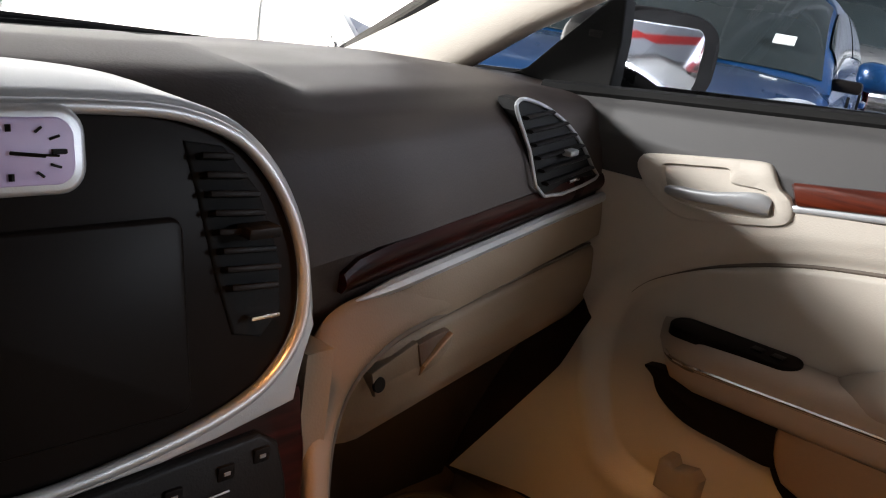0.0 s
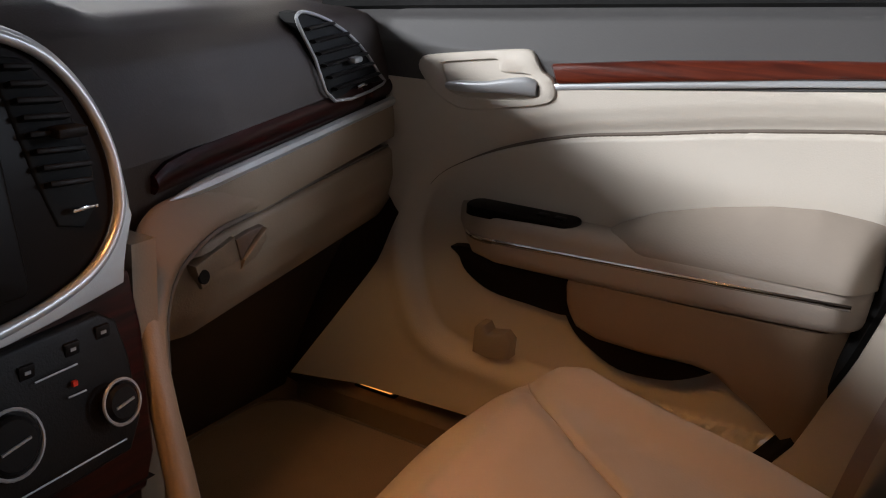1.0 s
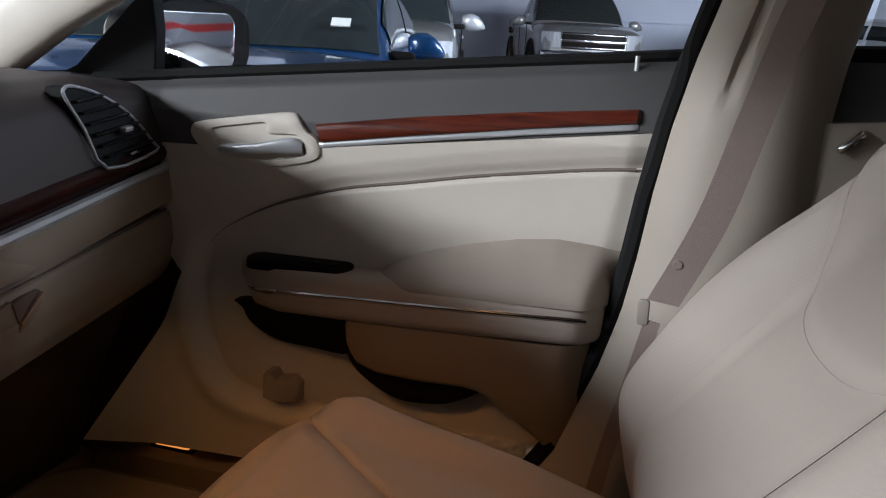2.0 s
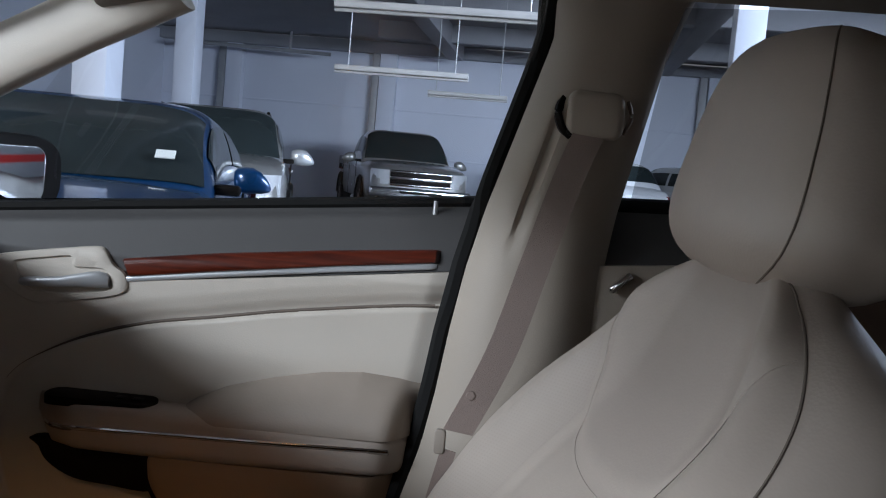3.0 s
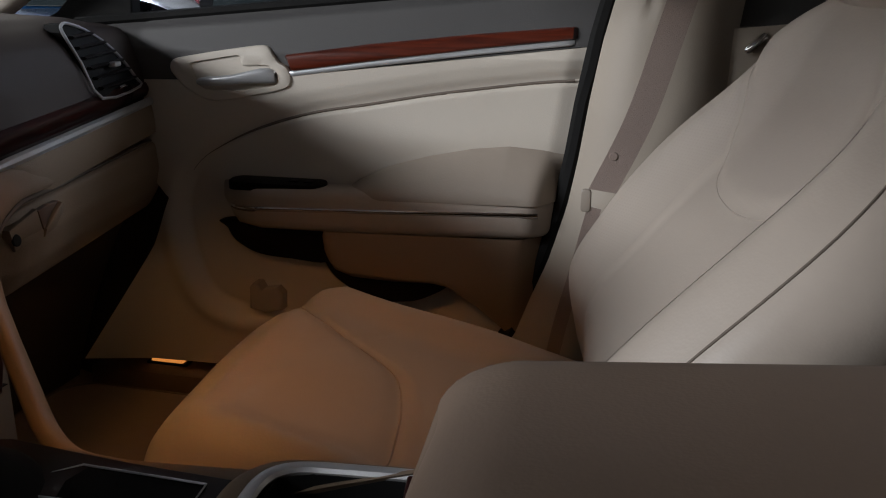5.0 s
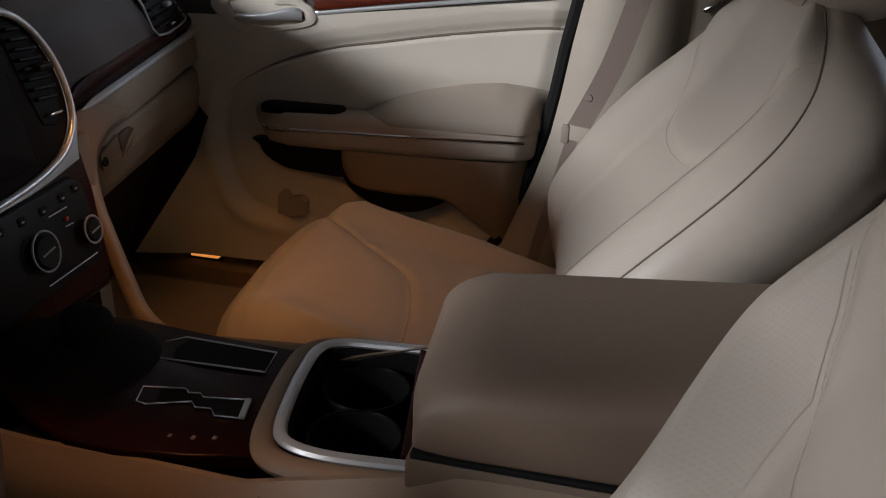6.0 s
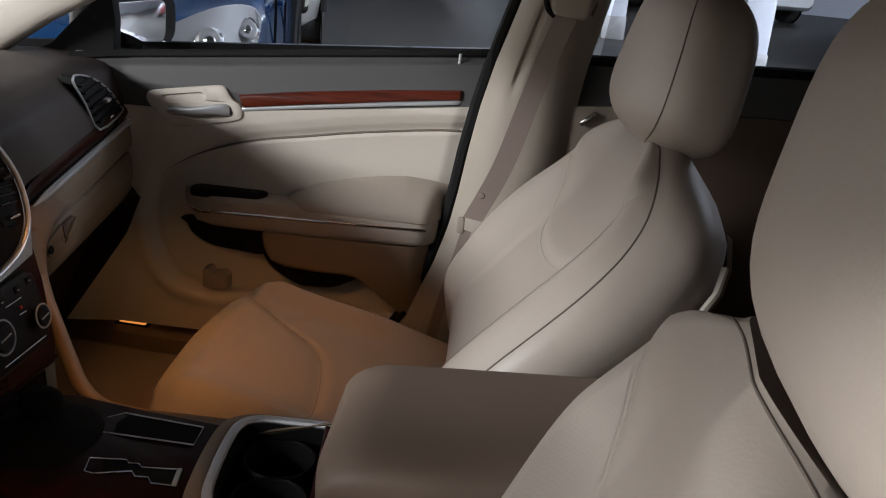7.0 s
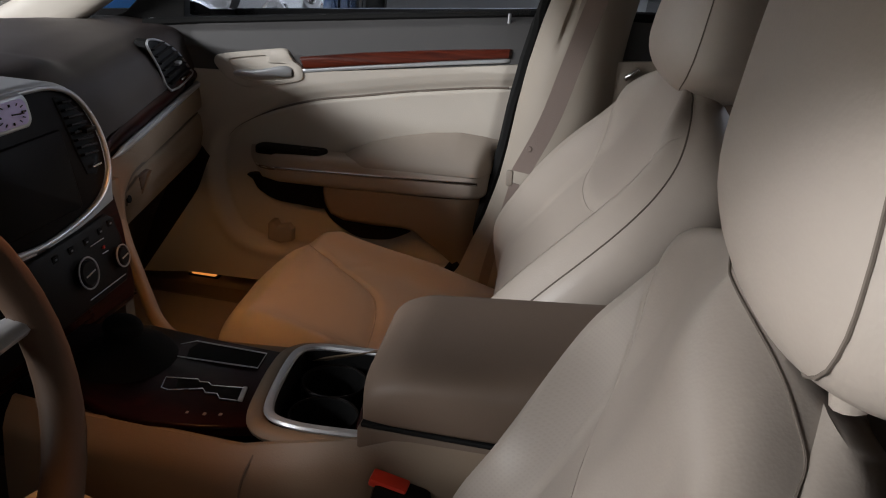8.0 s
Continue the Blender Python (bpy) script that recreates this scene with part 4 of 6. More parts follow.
        z = lerp(v, [(0, 0.622), (0.3, 0.632), (0.6, 0.662), (0.70, 0.672), (0.77, 0.674), (0.83, 0.664), (0.89, 0.640), (0.94, 0.605), (1, 0.54)])
        bol = 0.030 * math.exp(-((abs(u) - 0.80) / 0.16) ** 2) * lerp(v, [(0, 0.4), (0.3, 1), (0.7, 0.7), (0.85, 0.2), (1, 0)])
        crown = 0.012 * (1 - u * u)
        drop = -0.060 * (1 - max(0.0, 1 - abs(u) ** 7) ** 0.5)
        yy = y + 0.04 * side * u * w - 0.035 * abs(u) ** 3 * smooth_step(v, 0.6, 1.0)
        n = Vector((0, smooth_step(v, 0.78, 0.95), 1 - 0.9 * smooth_step(v, 0.80, 0.97)))
        line = seam_v(u)
        lobe = 0.006 * smooth_step(v - line, -0.01, 0.12) * (1 - smooth_step(v, 0.85, 1.0)) - 0.0034 * math.exp(-((v - line) / 0.022) ** 2)
        fold = v - (0.735 - 0.36 * u)
        lobe -= 0.0022 * math.exp(-(fold / 0.014) ** 2) * smooth_step(u, 0.28, 0.36) * (1 - smooth_step(u, 0.55, 0.72))
        crease = lobe + 0.0030 * noise.noise((u * 2.2 + 3 * side, v * 5.0, 1.0)) + 0.0022 * math.sin(9 * u + 14 * v) * math.exp(-((v - 0.55) / 0.16) ** 2 - (u / 0.45) ** 2)
        return Vector((cushion_x + side * u * w, yy, z + bol + crown + drop + up + crease)) + n * off
    vs2 = list(np.linspace(0, 0.86, 70)) + list(np.linspace(0.87, 1, 12))
    rings = []
    for v in vs2:
        face = [top(u, v) for u in us]
        rings.append(face + [Vector((p.x, min(p.y, 0.31), 0.50)) for p in face[::-1][::8]])
    pad = part("cushion", loft(rings), CREAM, seat, "cream leather seat cushion, creased at the front")

    def cush_seam(points, mat=SEAM, r=0.0018, name="stitching"):
        line = catmull([(u, v, 0) for u, v in points], 8)
        part(name, tube([top(p.x, p.y, 0.0004) for p in line], r, 6), mat, pad)
    cush_seam([(u, seam_v(u)) for u in (-0.9, -0.58, -0.3, -0.1, 0.03, 0.12, 0.20, 0.26, 0.34, 0.43, 0.55, 0.72)], ELBOW, 0.0009)
    part("seat_base", block((cushion_x, 0.12, 0.505), (0.40, 0.34, 0.09), 0.012), TRIM, seat, "cream plastic seat base")
    for dx in (-0.15, 0.15):
        part("seat_rail", block((cushion_x + dx, 0.10, 0.462), (0.03, 0.44, 0.02), 0.004), BLACK, seat)

    # head restraint: boxy, with a seam along both front corners
    tilt, mid = Matrix.Rotation(radians(head_lean), 4, "X"), Vector(head_at[:3])

    def head_ring(t, grow=1.0):
        prof = max(0.0, 1 - abs(t) ** 4.2) ** 0.5
        w = eased(t, [(-1, 0.128), (-0.75, 0.142), (-0.5, 0.143), (-0.2, 0.138), (0.2, 0.128), (0.6, 0.114), (1, 0.098)], 0.08) * head_wide * (0.35 + 0.65 * prof)
        dep = 0.049 * (0.20 + 0.80 * prof)

        def at(a):
            px = w * math.copysign(abs(math.cos(a)) ** 0.55, math.cos(a)) * grow
            py = dep * math.copysign(abs(math.sin(a)) ** 0.60, math.sin(a)) * grow - 0.010 * (px / 0.12) ** 2
            return tilt @ Vector((px, py + head_at[3] * px, head_tall * t)) + mid
        return at
    head = part("headrest", loft([[head_ring(t)(2 * math.pi * k / 60) for k in range(60)] for t in [-1, -0.985, -0.95, -0.9, -0.83, -0.75, -0.65, -0.55, -0.42, -0.3, -0.15, 0, 0.15, 0.3, 0.42, 0.55, 0.65, 0.75, 0.83, 0.9, 0.95, 0.985, 1]]), CREAM, seat, "cream leather head restraint")
    for s in (-1, 1):
        part("corner_seam", tube([head_ring(t, 1.002)(math.pi / 2 - s * (0.78 if side > 0 else 0.90)) for t in np.linspace(-0.97, 0.97, 22)], 0.0009, 6, up=(1, 0, 0)), SEAM, head)
    for dx in (-0.03, 0.03):
        part("headrest_post", tube([Vector((head_at[0] + dx, head_at[1] - 0.01, head_at[2] - 0.115)), Vector((head_at[0] + dx, head_at[1], head_at[2] - 0.06))], 0.009, 12), CREAM, seat, "cream sleeve of the headrest post")
    return seat


front_seat(0.413, 1, (0.446, -0.255, 1.089, 0.22), 0.376)
front_seat(-0.287, -1, (-0.385, -0.283, 1.135, 0.03), -0.365, 0.007, (-0.068, -0.021), (-0.022, -0.084), (1.10, 0.406), (1.07, 0.15), (-0.051, -0.043), 1.12, 8, 0.34, 0.083)



def rear_bench():
    bench = thing("rear_bench", (0, -0.9, 0.46), "rear bench with the shade put into its brown leather", "seat")
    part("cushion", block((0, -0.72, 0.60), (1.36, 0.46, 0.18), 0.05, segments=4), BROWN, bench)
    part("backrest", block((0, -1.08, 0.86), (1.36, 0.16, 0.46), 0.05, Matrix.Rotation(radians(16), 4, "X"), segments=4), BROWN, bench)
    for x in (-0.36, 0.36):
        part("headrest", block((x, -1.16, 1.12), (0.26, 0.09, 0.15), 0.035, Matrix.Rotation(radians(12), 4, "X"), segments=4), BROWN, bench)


rear_bench()
shelf = sheet(lambda u, v: Vector((-0.7 + 1.4 * u, -1.14 - 0.5 * v, 1.0)), 4, 4, (0, 0, -0.03))
solo("rear_shelf", shelf, DARK, "dark parcel shelf behind the rear seat", "shelf", "structure")
tail = sheet(lambda u, v: Vector((-0.72 + 1.44 * u, -1.64 - 0.05 * v, 0.3 + 0.72 * v)), 4, 4, (0, -0.03, 0))
solo("tail_panel", tail, DARK, "dark panel behind the parcel shelf", "wall", "structure")


# ---- dashboard ----
def strip_y(x):
    return 0.488 + 0.228 * (abs(x) - 0.278) if abs(x) > 0.2 else 0.470 - 0.0 * x


def dashboard():
    dash = thing("dashboard", (0.1, 0.75, 0.72), "dark brown soft dashboard over a cream glovebox with a wood strip", "dashboard")

    def upper(u, v):
        x = -0.775 + 1.55 * u
        ys = strip_y(x)
        prof = [(0, (0.0, 0.882)), (0.14, (0.010, 0.915)), (0.26, (0.022, 0.945)), (0.34, (0.036, 0.960)), (0.44, (0.065, 0.971)), (0.6, (0.15, 0.974)), (0.8, (0.28, 0.966)), (1, (0.57, 0.936))]
        dy = lerp(v, [(a, b[0]) for a, b in prof])
        z = lerp(v, [(a, b[1]) for a, b in prof])
        side = smooth_step(abs(x), 0.60, 0.745)
        z -= 0.012 * side * smooth_step(v, 0.2, 0.5)
        hood = smooth_step(0.245 - abs(x - 0.05), 0, 0.06)
        z += 0.014 * hood * smooth_step(v, 0.25, 0.5) * (1 - smooth_step(v, 0.7, 1.0))
        return Vector((x, min(ys + dy, 1.055), z))
    part("upper_pad", sheet(upper, 90, 40), DARK, dash, "dark brown soft-touch upper pad")

    # strip of dark wood and the silver line below it
    xs = np.linspace(0.284, 0.738, 26)
    part("column_trim", sheet(lambda u, v: Vector((0.195 + 0.55 * u, strip_y(max(0.21, 0.195 + 0.55 * u)) + 0.004, 0.835 + 0.060 * v)), 24, 4, (0, 0.008, 0)), DARK, dash, "dark brown trim behind the strips")

    def wood(u, v):
        x = 0.272 + 0.466 * u
        h = lerp(u, [(0, 0.013), (0.03, 0.019), (0.12, 0.0225), (0.8, 0.022), (1, 0.017)])
        return Vector((x, strip_y(x) - 0.004 * math.sin(math.pi * v), 0.8575 + 0.012 * u + h * v))
    part("wood_strip", sheet(wood, 30, 6, (0, 0.01, 0)), WOODD, dash, "dark red-brown lacquered wood strip")
    part("silver_strip", tube([(x, strip_y(x) - 0.004, 0.8505 + 0.012 * (x - 0.272) / 0.466) for x in xs], [0.0008, 0.003, 0.0048] + [0.0055] * (len(xs) - 3), 8, 1.0), SATIN, dash, "satin silver line")

    # cream lip and glovebox
    def lip(u, v):
        x = 0.282 + 0.458 * u
        return Vector((x, strip_y(x) - 0.006 - 0.004 * math.sin(math.pi * v * 0.6), 0.846 + 0.012 * u - 0.036 * v))
    part("cream_lip", sheet(lip, 24, 6, (0, 0.02, 0)), TRIM, dash, "cream moulded edge above the glovebox")

    def box(u, v):
        x = 0.288 + 0.447 * u
        prof = [(0, (-0.004, 0.8085)), (0.05, (-0.008, 0.805)), (0.35, (-0.012, 0.775)), (0.6, (-0.006, 0.745)), (0.78, (0.010, 0.720)), (0.9, (0.036, 0.706)), (1, (0.09, 0.70))]
        dy = lerp(v, [(a, b[0]) for a, b in prof])
        z = lerp(v, [(a, b[1]) for a, b in prof]) + 0.010 * (1 - u) * v
        return Vector((x, strip_y(x) + dy + 0.016 * (1 - smooth_step(u, 0, 0.10)), z))
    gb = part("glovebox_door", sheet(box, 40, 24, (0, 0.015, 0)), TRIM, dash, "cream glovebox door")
    part("gap_line", tube([box(u, 0) + Vector((0, 0.002, 0.0015)) for u in np.linspace(0, 1, 16)], 0.0014, 6), SEAM, gb)
    part("side_gap", tube([box(0, v) + Vector((-0.002, 0.0, 0)) for v in np.linspace(0, 1, 14)], 0.002, 6), SEAM, gb)
    def on_box(u, v, d, off=-0.0125):
        return Vector((u, strip_y(u) + off + 0.30 * max(0, 0.785 - v) + d, v))
    part("key_hole", disc(on_box(0.316, 0.786, 0, -0.0142), (0, -1, 0.2), 0.0056, 0.002, 0.0005), BLACK, gb)
    part("latch_plate", slab([(0.305, 0.797), (0.362, 0.804), (0.376, 0.778), (0.318, 0.774)], lambda u, v, d: on_box(u, v, d, -0.0130), 0.01, 0.0012), TRIM, gb, "cream latch plate")
    # flat piece, not sunk: its brown gives the recess its shade
    part("latch_recess", slab([(0.362, 0.802), (0.384, 0.803), (0.407, 0.802), (0.392, 0.795), (0.373, 0.781)], lambda u, v, d: on_box(u, v, d, -0.0142), 0.006, 0.001), BROWN, gb, "finger recess, its shade put in as brown")
    part("latch_pull", slab([(0.374, 0.782), (0.393, 0.794), (0.407, 0.801), (0.409, 0.790), (0.397, 0.777), (0.374, 0.773)], lambda u, v, d: on_box(u, v, d, -0.0160 - 0.10 * max(0.0, v - 0.773)), 0.010, 0.002), TRIM, gb, "cream latch pull")
    # under the dash
    part("underside", sheet(lambda u, v: Vector((0.225 + 0.52 * u, strip_y(0.225 + 0.52 * u) + 0.08 + (0.90 - strip_y(0.225 + 0.52 * u) - 0.08) * v, 0.708 - 0.01 * v)), 10, 6, (0, 0, 0.02)), RUBBER, dash)
    part("driver_lower_panel", sheet(lambda u, v: Vector((-0.745 + 0.62 * u, strip_y(-0.745 + 0.62 * u) + 0.03 * v, 0.882 - 0.20 * v)), 14, 8, (0, 0.03, 0)), TRIM, dash, "cream lower panel before the driver")

    # outer vent
    def vent_put(u, v, d):
        return Vector((u, 0.555 + 0.25 * (u - 0.573) + 0.30 * (v - 0.887) + d, v))
    outline = [(0.566, 0.884), (0.540, 0.925), (0.518, 0.958), (0.522, 0.966), (0.540, 0.967), (0.585, 0.958), (0.633, 0.941), (0.670, 0.920), (0.697, 0.896), (0.702, 0.884)]
    vent = part("air_vent", slab(outline, lambda u, v, d: vent_put(u, v, d - 0.001), 0.02, 0.002), RUBBER, dash, "black air vent in a silver frame")
    rim = [vent_put(u, v, -0.003) for u, v in outline]
    part("vent_frame", tube(catmull(rim, 3, True), 0.0018, 8, closed=True, up=(0, 1, 0)), SATIN, vent, "satin silver vent frame")
    for k in range(6):
        z = 0.895 + 0.0115 * k
        x0 = lerp(z, [(0.884, 0.566), (0.925, 0.540), (0.958, 0.520), (0.967, 0.522)]) + 0.008
        x1 = lerp(z, [(0.884, 0.702), (0.896, 0.697), (0.920, 0.670), (0.941, 0.633), (0.958, 0.585), (0.967, 0.540)]) - 0.008
        if x1 - x0 > 0.02:
            part("slat", tube([vent_put(x0, z, -0.005), vent_put(x1, z + 0.002, -0.005)], 0.0040, 6, 0.45), BLACK, vent)
    part("vent_knob", block(vent_put(0.622, 0.918, -0.010), (0.022, 0.010, 0.006), 0.002, Matrix.Rotation(0.25, 4, "Z")), SATIN, vent)
    part("vent_wheel", tube([vent_put(0.622, 0.8905, -0.006), vent_put(0.634, 0.8925, -0.009), vent_put(0.648, 0.8905, -0.006)], 0.0018, 6), CHROME, vent)

    # centre stack
    def stack(u, v, d):
        return Vector((u - 0.006, 0.41 + 0.24 * (v - 0.757) + d, v))
    right = [(0.05, 0.9805), (0.097, 0.980), (0.134, 0.977), (0.165, 0.966), (0.186, 0.946), (0.199, 0.920), (0.203, 0.895), (0.199, 0.871), (0.184, 0.852), (0.160, 0.839), (0.116, 0.829), (0.05, 0.823)]
    loop = right + [(0.10 - u, v) for u, v in right[-2:0:-1]]
    loop = [(p.x, p.y) for p in catmull([(u, v, 0) for u, v in loop], 4, True)]
    def wide_at(u, v):
        """The silver surround broadens towards its lower corners."""
        return max(0.0, math.sin(2 * math.atan2(max(0.0, 0.90 - v) * 1.6, abs(u - 0.05) + 1e-6))) ** 2
    part("stack_body", slab([(0.05 + (u - 0.05) * (1.09 + 0.10 * wide_at(u, v)), 0.90 + (v - 0.90) * (1.06 + 0.16 * wide_at(u, v))) for u, v in loop], lambda u, v, d: stack(u, v, 0.004 + d), 0.10, 0.006), SATIN, dash, "satin silver surround")
    for s in (-1, 1):
        part("corner_plate", slab([(0.05 + s * (u - 0.05), v) for u, v in ((0.06, 0.815), (0.116, 0.818), (0.149, 0.822), (0.197, 0.830), (0.201, 0.842), (0.206, 0.854), (0.213, 0.867), (0.211, 0.882), (0.204, 0.904), (0.15, 0.89), (0.07, 0.84))], lambda u, v, d: stack(u, v, 0.0012 + d), 0.012, 0.001), SATIN, dash, "broad silver corner below the panel")
    unit = part("stack_panel", slab(loop, lambda u, v, d: stack(u, v, -0.001 + d), 0.03, 0.004), GLOSS, dash, "black panel with a screen, vents and a clock")
    part("silver_ring", tube([stack(u, v, -0.004) for u, v in loop], 0.0034, 10, closed=True, up=(0, 1, 0)), SATIN, unit, "satin silver ring round the panel")
    part("screen", slab(rounded(0.165, 0.090, 0.006, 4, 0.05, 0.886), lambda u, v, d: stack(u, v, -0.004 + d), 0.01, 0.002), GLOSS, unit, "dark glossy touch screen")
    for s in (-1, 1):
        rim = [(0.05 + s * a, b) for a, b in ((0.086, 0.965), (0.108, 0.962), (0.128, 0.940), (0.139, 0.905), (0.138, 0.880), (0.125, 0.868), (0.108, 0.872), (0.100, 0.90), (0.092, 0.94))]
        well = part("centre_vent", slab(rim, lambda u, v, d: stack(u, v, -0.0025 + d), 0.012, 0.002), RUBBER, unit, "slatted centre air vent")
        for k in range(8):
            z = 0.895 + 0.009 * k
            a0 = lerp(z, [(0.872, 0.110), (0.90, 0.101), (0.94, 0.093), (0.965, 0.088)])
            a1 = lerp(z, [(0.872, 0.130), (0.905, 0.137), (0.94, 0.126), (0.962, 0.108)])
            part("slat", block(stack(0.05 + s * (a0 + a1) / 2, z, -0.0045), (a1 - a0 - 0.004, 0.009, 0.0032), 0.0010, Matrix.Rotation(-0.35, 4, "X") @ Matrix.Rotation(s * 0.06, 4, "Y")), BLACK, well)
        part("vent_tab", block(stack(0.05 + s * 0.121, 0.9235, -0.010), (0.020, 0.012, 0.006), 0.0015), BLACK, well)
        part("vent_wheel", block(stack(0.05 + s * 0.124, 0.8805, -0.006), (0.018, 0.005, 0.0026), 0.001), CHROME, well, "bright vent wheel")
    face = part("clock", slab(rounded(0.066, 0.036, 0.012, 6, 0.052, 0.964), lambda u, v, d: stack(u, v, -0.010 + d), 0.014, 0.003), SATIN, unit, "small analogue clock with a lilac dial")
    part("dial", slab(rounded(0.054, 0.0265, 0.008, 6, 0.052, 0.964), lambda u, v, d: stack(u, v, -0.0108 + d), 0.004, 0.0008), DIAL, face)
    for k in range(12):
        a = 2 * math.pi * k / 12
        q = 0.8 if k % 3 else 0.74
        cu, cv = 0.052 + 0.023 * math.copysign(abs(math.sin(a)) ** 0.8, math.sin(a)), 0.964 + 0.0108 * math.copysign(abs(math.cos(a)) ** 0.8, math.cos(a))
        du, dv = 0.052 + (cu - 0.052) * q, 0.964 + (cv - 0.964) * q
        part("hour_mark", tube([stack(cu, cv, -0.0114), stack(du, dv, -0.0114)], 0.0006 if k % 3 else 0.0012, 5, up=(0, 1, 0)), BLACK, face)
    part("hour_hand", tube([stack(0.052, 0.964, -0.0118), stack(0.066, 0.9625, -0.0118)], 0.0008, 5, up=(0, 1, 0)), BLACK, face)
    part("minute_hand", tube([stack(0.052, 0.964, -0.0122), stack(0.0715, 0.9625, -0.0122)], 0.0005, 5, up=(0, 1, 0)), BLACK, face)

    # climate panel in wood
    wpanel = part("climate_panel", slab([(-0.085, 0.826), (0.203, 0.836), (0.206, 0.80), (0.197, 0.725), (0.185, 0.705), (-0.085, 0.705)], lambda u, v, d: stack(u, v, 0.003 + d), 0.05, 0.004), WOODD, dash, "dark lacquered wood panel with heater controls")
    part("control_face", slab([(-0.08, 0.811), (0.05, 0.814), (0.172, 0.820), (0.184, 0.812), (0.188, 0.79), (0.188, 0.752), (0.176, 0.735), (-0.08, 0.722)], lambda u, v, d: stack(u, v, -0.002 + d), 0.01, 0.003), BLACK, wpanel, "black control face")
    for u, v, r in ((0.170, 0.770, 0.0130), (0.099, 0.774, 0.0180), (0.0, 0.774, 0.0180), (-0.07, 0.770, 0.0130)):
        k = part("knob", disc(stack(u, v, -0.012), (0, -1, 0.24), r * 0.86, 0.014, 0.002), BLACK, wpanel, "black rotary knob with a bright ring")
        ringp = [stack(u + r * math.cos(a), v + r * math.sin(a), -0.010) for a in (2 * math.pi * i / 28 for i in range(28))]
        part("knob_ring", tube(ringp, 0.0011, 6, closed=True, up=(0, 1, 0)), PIPE, k)
        part("knob_mark", block(stack(u, v, -0.0128), (r * 1.0, 0.001, 0.0014), 0, Matrix.Rotation(-0.2, 4, "Y")), SATIN, k)
    for u, v in ((0.150, 0.806), (0.172, 0.809), (0.120, 0.803), (0.09, 0.803), (0.06, 0.803)):
        part("button", block(stack(u, v, -0.0018), (0.010, 0.003, 0.008), 0.0008), BLACK, wpanel)
        part("button_mark", block(stack(u, v, -0.0036), (0.0036, 0.0006, 0.0018), 0), PIPE, wpanel)
    for a, b in (((0.122, 0.797), (0.150, 0.798)), ((0.140, 0.782), (0.152, 0.782)), ((0.095, 0.742), (0.172, 0.745))):
        part("bright_line", tube([stack(*a, -0.0045), stack(*b, -0.0045)], 0.0006, 5), PIPE, wpanel)
    part("hazard_mark", block(stack(0.146, 0.788, -0.004), (0.003, 0.002, 0.003), 0), RED, wpanel)
    # the niche below the heater
    part("niche", sheet(lambda u, v: Vector((-0.08 + 0.265 * u, 0.40 + 0.09 * math.sin(math.pi * v), 0.712 - 0.075 * v)), 10, 10, (0, 0.02, 0)), BLACK, dash, "black storage niche")
    # cream border that sweeps from the dash down to the console
    rings = []
    outer = catmull([(0.345, 0.505, 0.850), (0.300, 0.492, 0.852), (0.270, 0.484, 0.851), (0.253, 0.478, 0.847), (0.239, 0.471, 0.839), (0.230, 0.464, 0.829), (0.223, 0.457, 0.816), (0.216, 0.446, 0.798), (0.206, 0.429, 0.768)], 4)
    fold = catmull([(0.470, 0.530, 0.812), (0.430, 0.517, 0.814), (0.375, 0.500, 0.817), (0.326, 0.483, 0.820), (0.288, 0.469, 0.816), (0.264, 0.460, 0.808), (0.246, 0.450, 0.796), (0.233, 0.440, 0.780), (0.223, 0.428, 0.760)], 4)
    for o, i in zip(outer, fold):
        rings.append([(o + i) / 2 + (i - o) / 2 * math.copysign(abs(math.cos(a)) ** 0.6, math.cos(a)) + Vector((0.3, -0.9, 0.3)) * 0.006 * math.sin(a) for a in (2 * math.pi * k / 14 for k in range(14))])
    part("corner_gap", tube([p + Vector((0.002, 0.001, -0.002)) for p in fold], 0.0026, 6), SEAM, dash)
    path = catmull([(0.209, 0.415, 0.735), (0.205, 0.400, 0.702), (0.196, 0.379, 0.670), (0.178, 0.345, 0.660), (0.150, 0.295, 0.672), (0.122, 0.235, 0.690), (0.107, 0.165, 0.703)], 6)
    for i, p in enumerate(path):
        way = (path[min(i + 1, len(path) - 1)] - path[max(i - 1, 0)]).normalized()
        sidev = Vector((1, 0.35, 0)).normalized()
        outv = way.cross(sidev).normalized()
        w = lerp(i / len(path), [(0, 0.010), (0.25, 0.012), (0.6, 0.014), (1, 0.012)])
        rings.append([p + sidev * w * math.copysign(abs(math.cos(a)) ** 0.6, math.cos(a)) + outv * 0.008 * math.sin(a) for a in (2 * math.pi * k / 14 for k in range(14))])
    part("cream_border", loft(rings), TRIM, dash, "cream border sweeping down to the console")
    part("stack_flank", sheet(lambda u, v: Vector((0.232 - 0.04 * v, 0.445 + 0.42 * u - 0.05 * v * (1 - u), 0.845 - 0.385 * v)), 10, 12, (-0.02, 0, 0)), TRIM, dash, "cream side wall of the centre stack")


dashboard()


